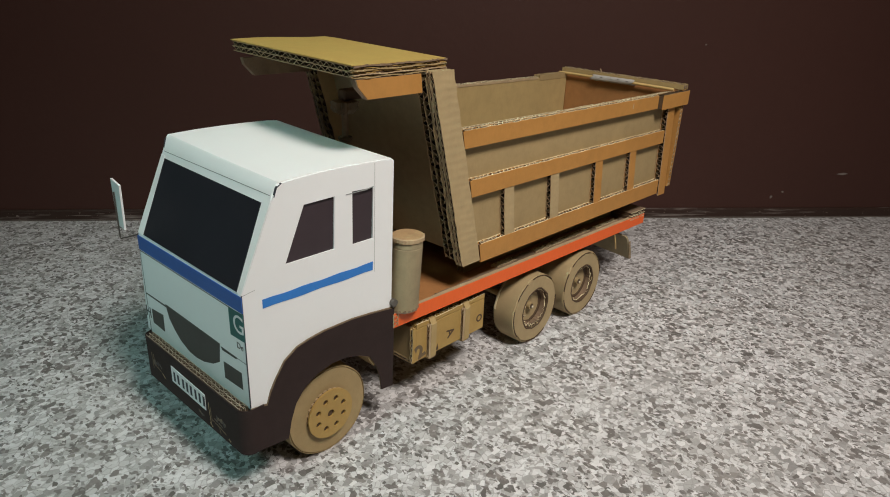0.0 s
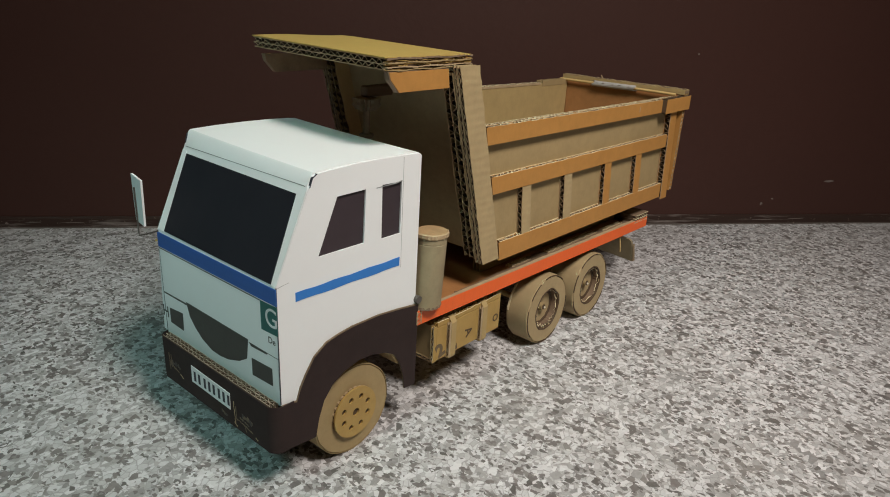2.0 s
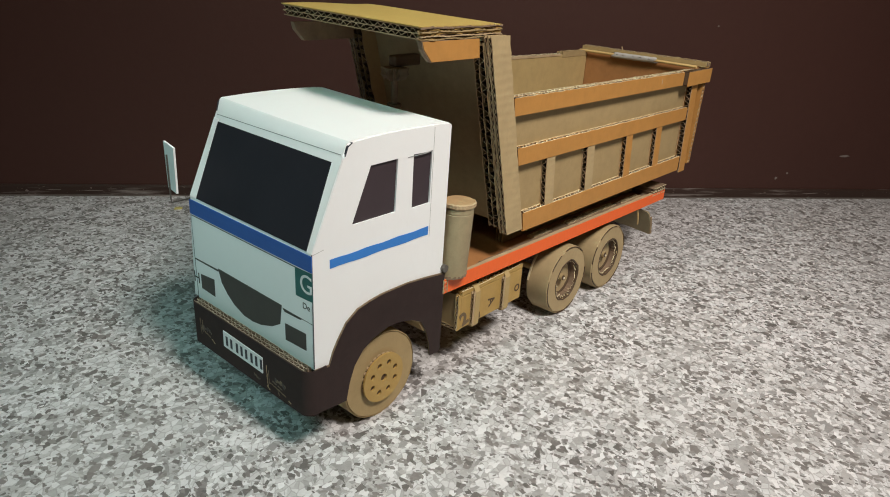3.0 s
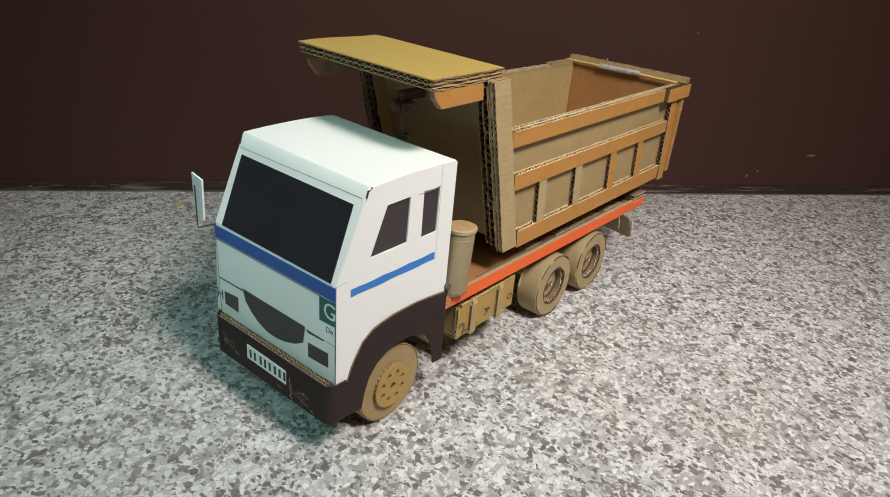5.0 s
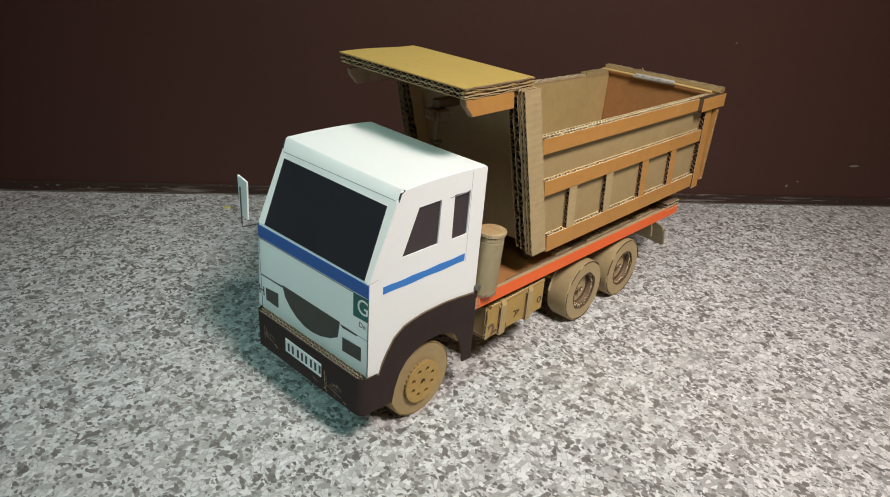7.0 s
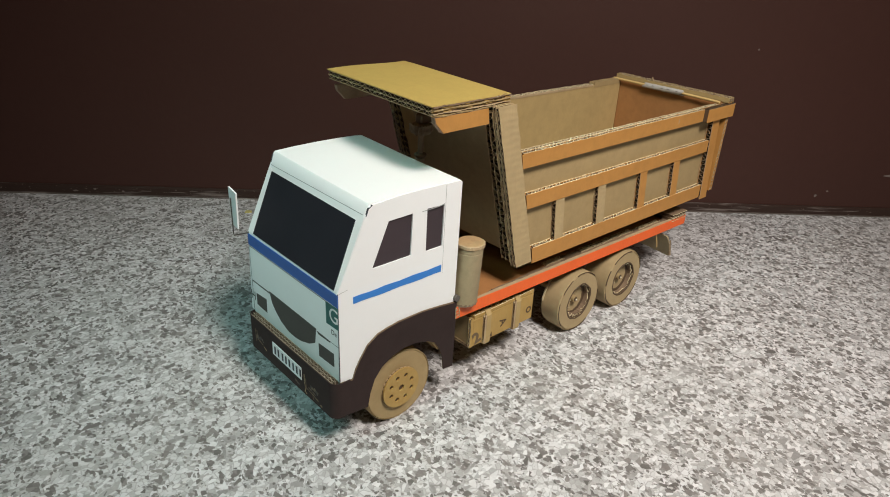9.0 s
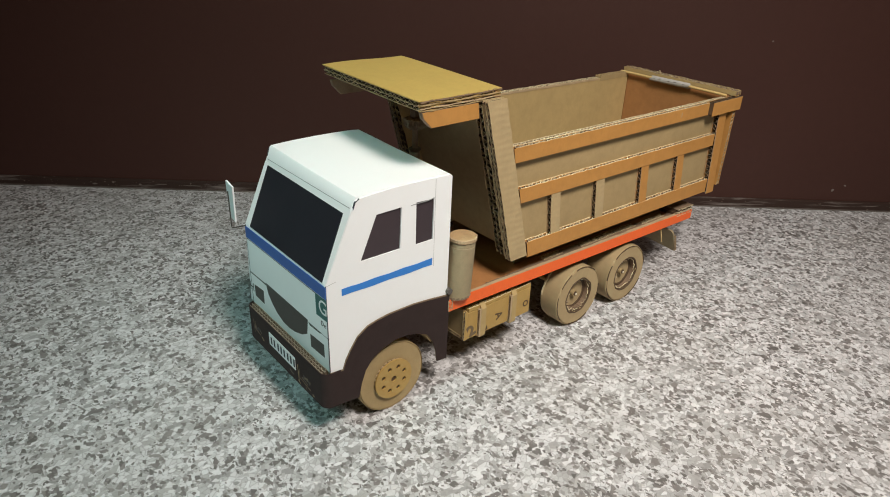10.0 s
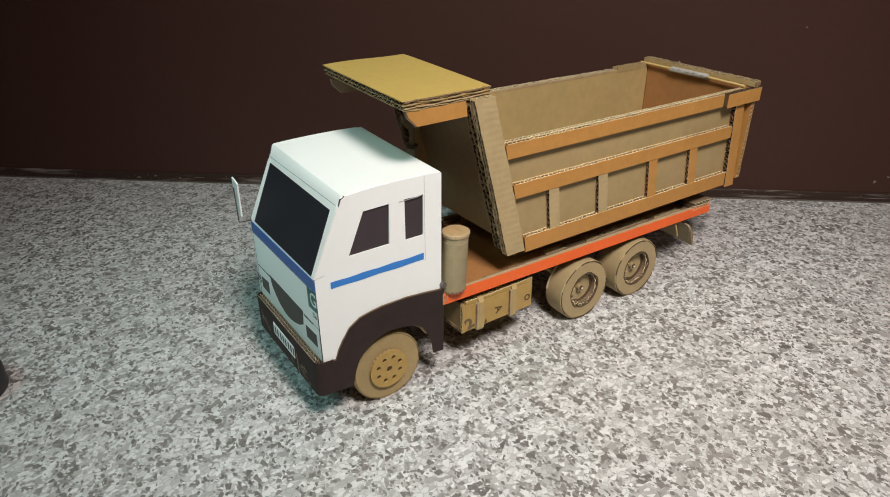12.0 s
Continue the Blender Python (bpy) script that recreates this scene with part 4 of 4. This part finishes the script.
for a, b in ((rows[0], rows[2]), (rows[1], rows[3])):
    for i in range(2):
        bm.faces.new((a[i], a[i + 1], b[i + 1], b[i]))
bm.faces.new((rows[0][0], rows[1][0], rows[3][0], rows[2][0]))
bm.faces.new((rows[0][2], rows[1][2], rows[3][2], rows[2][2]))
part("front_wall", bm, kraft_drum, bed, "sloping brown front wall")

U = (lean(0.368) - lean(0.1530), 0, 0.368 - 0.1530)
for flip in (False, True):
    make = mirrored if flip else (lambda b: b)
    # far posts get darker flutes, painted for the shade they stand in
    part("front_pillar", make(corrugated((lean(0.1530), -0.0082, 0.1530), U, (0, 0.0049, 0), (0.0290, 0, 0), 1, 0.0085, 0.0010, 0.0065, 0.0010)), [kraft_rib, kraft_worn_shade if flip else kraft_flute, ink_shade_brown], bed, "slanting front post of layered cardboard")
    part("pillar_layer", make(corrugated((lean(0.1530), -0.0033, 0.1530), U, (0, 0.0044, 0), (0.0285, 0, 0), 1, 0.0085, 0.0014, 0.0065, 0.0010)), [kraft_rib, kraft_worn_shade if flip else kraft_flute, ink_shade_brown], bed)
    part("pillar_backing", make(corrugated((lean(0.158) - 0.0005, 0.0013, 0.158), (lean(0.361) - lean(0.158), 0, 0.203), (0, 0.0150, 0), (0.0220, 0, 0), 2, 0.0092, 0.0018, 0.0080, 0.0007)), [kraft_side, kraft_worn_shade if flip else kraft_flute, ink_shade_brown], bed)

RAILS = ((0.2868, 0.0185, 0.2600), (0.2315, 0.0190, 0.2750), (0.1500, 0.0220, 0.2970))
for flip in (False, True):
    make = mirrored if flip else (lambda b: b)
    for z, h, x0 in RAILS:
        x1 = 0.6785 if z > 0.28 else 0.7135 if z > 0.2 else 0.7205
        part("side_rail", make(flare(corrugated((x0, -0.0068, z), (x1 - x0, 0, 0), (0, 0.0078, 0), (0, 0, h), 1, 0.0068, 0.0006, 0.0024, 0.0012))), [kraft_rail, kraft_pale, kraft_worn_shade], bed, "orange-brown cardboard rail with a bare fluted top")
        part("rail_skin", make(flare(prism("y", [(x0 + 0.0005, z - 0.0002), (x1, z - 0.0002), (x1, z + h - 0.0003), (x0 - 0.0035, z + h - 0.0003)], -0.0074, -0.0068))), kraft_rail, bed)
    for xs in (0.3325, 0.4235, 0.5260, 0.6175):
        tilt = 0.007
        strut = part("strut", make(flare(corrugated((xs + tilt, -0.0066, 0.1720), (-tilt, 0, 0.0594), (0, 0.0074, 0), (0.0170, 0, 0), 1, 0.0072, 0.0006, 0.0060, 0.0009))), [kraft_rib if xs < 0.5 else kraft_rail, kraft_flute, ink_shade_brown], bed, "short upright cardboard strut")
    post = part("rear_post", make(flare(corrugated((0.7225, -0.0095, 0.1460), (-0.012, 0, 0.139), (0, 0.0100, 0), (0.0205, 0, 0), 1, 0.0076, 0.0006, 0.0070, 0.0010))), [kraft_rail, kraft_flute, ink_shade_brown], bed, "slanting rear post of the bed")
    part("rail_cap", make(flare(corrugated((0.6795, -0.0140, 0.2855), (0.0775, -0.0030, 0.002), (0, 0.0120, 0), (0, 0, 0.0205), 1, 0.0062, 0.0005, 0.0015))), [kraft_rail, kraft_edge, ink_shade_brown], bed, "stub of cardboard rail round the rear corner")
part("post_nick", flare(prism("y", [(0.604, 0.2935), (0.6055, 0.2935), (0.6062, 0.3005), (0.6048, 0.3002)], -0.0077, -0.0074)), kraft_edge, bed)

# tailgate with its hinge stick
tail = part("tailgate", flare(corrugated((0.7445, -0.012, 0.158), (0.002, 0, 0.152), (0.0075, 0, 0), (0, 0.212, 0), 1)), [kraft_rail, kraft_edge], bed, "brown cardboard tailgate")
part("tailgate_bar", flare(corrugated((0.7435, -0.012, 0.3095), (0, 0.212, 0.002), (0.0150, 0, 0), (0, 0, 0.0068), 2, 0.0058, 0.0010, 0.0012)), [kraft_in, kraft_pale, kraft_worn_shade], tail, "rough-topped bar along the tailgate")
part("tailgate_skin", flare(box(0.7440, 0.7447, -0.001, 0.190, 0.160, 0.314)), kraft_brown, tail, "orange-brown inner face")
part("hinge_stick", flare(tube([(0.7385, 0.2015, 0.3105), (0.7380, 0.10, 0.3100), (0.7370, 0.0, 0.3085)], 0.0021)), light_wood, tail, "pale wooden hinge stick", True)
bm = bmesh.new()
rows = []
for k, y in enumerate([0.066 + 0.0725 * i / 14 for i in range(15)]):
    r = 0.0046 + 0.0002 * math.sin(k * 2.1)
    rows.append([bm.verts.new((0.7385 + r * math.cos(a) * (1 + 0.05 * math.sin(3 * a + k * 0.2)), y + (0.003 * math.sin(a * 2) if k in (0, 14) else 0), 0.3098 + r * math.sin(a))) for a in [2 * math.pi * i / 14 for i in range(14)]])
for a, b in zip(rows, rows[1:]):
    for i in range(14):
        bm.faces.new((a[i], a[(i + 1) % 14], b[(i + 1) % 14], b[i]))
part("hinge_roll", flare(bm), grey_paper, tail, "crumpled grey paper roll round the stick")
for k, y in enumerate((0.0735, 0.0890, 0.1010, 0.1180, 0.1290)):
    part("roll_mark", flare(box(0.7336, 0.7344, y, y + 0.0034, 0.3112 + 0.0007 * (k % 2), 0.3116 + 0.0007 * (k % 2))), charcoal_paper, tail)
part("splinter", flare(tube([(0.748, 0.128, 0.3165), (0.7475, 0.131, 0.3235)], 0.0009, 6)), kraft_edge, tail)

# canopy over the cab
cz = 0.3655
canopy = part("canopy", corrugated((0.1235, 0.0045, cz + 0.0011), (0, 0.190, 0.0050), (-0.001, 0, 0.0102), (0.117, 0, -0.0005), 2, 0.0090, 0.0006, 0.0085, 0.0008), [kraft_tank, kraft_flute, ink_shade_brown], truck, "gold-brown layered cardboard canopy reaching over the cab")
bm = bmesh.new()
nx, ny = 8, 10
grid = [[bm.verts.new((0.1215 + 0.119 * i / nx, 0.0035 + 0.192 * j / ny, cz + 0.0116 + 0.0050 * j / ny - 0.0005 * i / nx + (0.0008 * math.sin(5.5 * i / nx) if j == ny else 0))) for j in range(ny + 1)] for i in range(nx + 1)]
for i in range(nx):
    for j in range(ny):
        bm.faces.new((grid[i][j], grid[i + 1][j], grid[i + 1][j + 1], grid[i][j + 1]))
got = bmesh.ops.extrude_face_region(bm, geom=bm.faces[:])
bmesh.ops.translate(bm, vec=(0, 0, 0.0007), verts=[g for g in got["geom"] if isinstance(g, bmesh.types.BMVert)])
part("top_sheet", bm, kraft_gold, canopy, "smooth gold-brown top sheet", True)
# brown filler behind the frayed layers, coloured for the shade in their gaps
part("layer_shade", box(0.1300, 0.2400, 0.0052, 0.0120, cz + 0.0004, cz + 0.0112), kraft_brown, canopy)
for z, h, y, m in ((0.0100, 0.0016, 0.0030, kraft_worn_shade), (0.0068, 0.0010, 0.0030, kraft_side), (0.0084, 0.0007, 0.0042, kraft_tank), (0.0047, 0.0006, 0.0046, kraft_tank), (0.0030, 0.0009, 0.0028, kraft_edge), (0.0006, 0.0009, 0.0030, kraft_side)):
    part("layer_edge", ragged_strip(0.1240, 0.2400, y, 0.0080, cz + z, h, 0.0007, 0.0004), m, canopy, "frayed edge of one cardboard layer")
for flip in (False, True):
    make = mirrored if flip else (lambda b: b)
    brk = prism("y", [(0.1255, cz), (0.1275, 0.3585), (0.1385, 0.3470), (0.207, 0.3470), (0.2045, cz)], 0.0035, 0.0090)
    # body in the dark board, for the shade under the canopy
    part("canopy_bracket", make(brk), kraft_worn_shade, canopy)
    part("bracket_skin", make(prism("y", [(0.1265, cz - 0.0004), (0.1285, 0.3590), (0.1392, 0.3474), (0.207, 0.3474), (0.2048, cz - 0.0004)], 0.0030, 0.0035)), kraft_rail, canopy, "orange-brown bracket face")

# dark rounded thing of unknown kind at the edge of the view beside the truck, shaped as a low tub
bm = lathe((-0.361, 0.325, FLOOR), "z", [(0.044, 0.0), (0.046, 0.004), (0.046, 0.030), (0.042, 0.036), (0.02, 0.038)], 40)
tagged(part("dark_round_thing", bm, dark_plain, None, "", True), "low dark rounded thing of unknown kind on the floor", "tub")
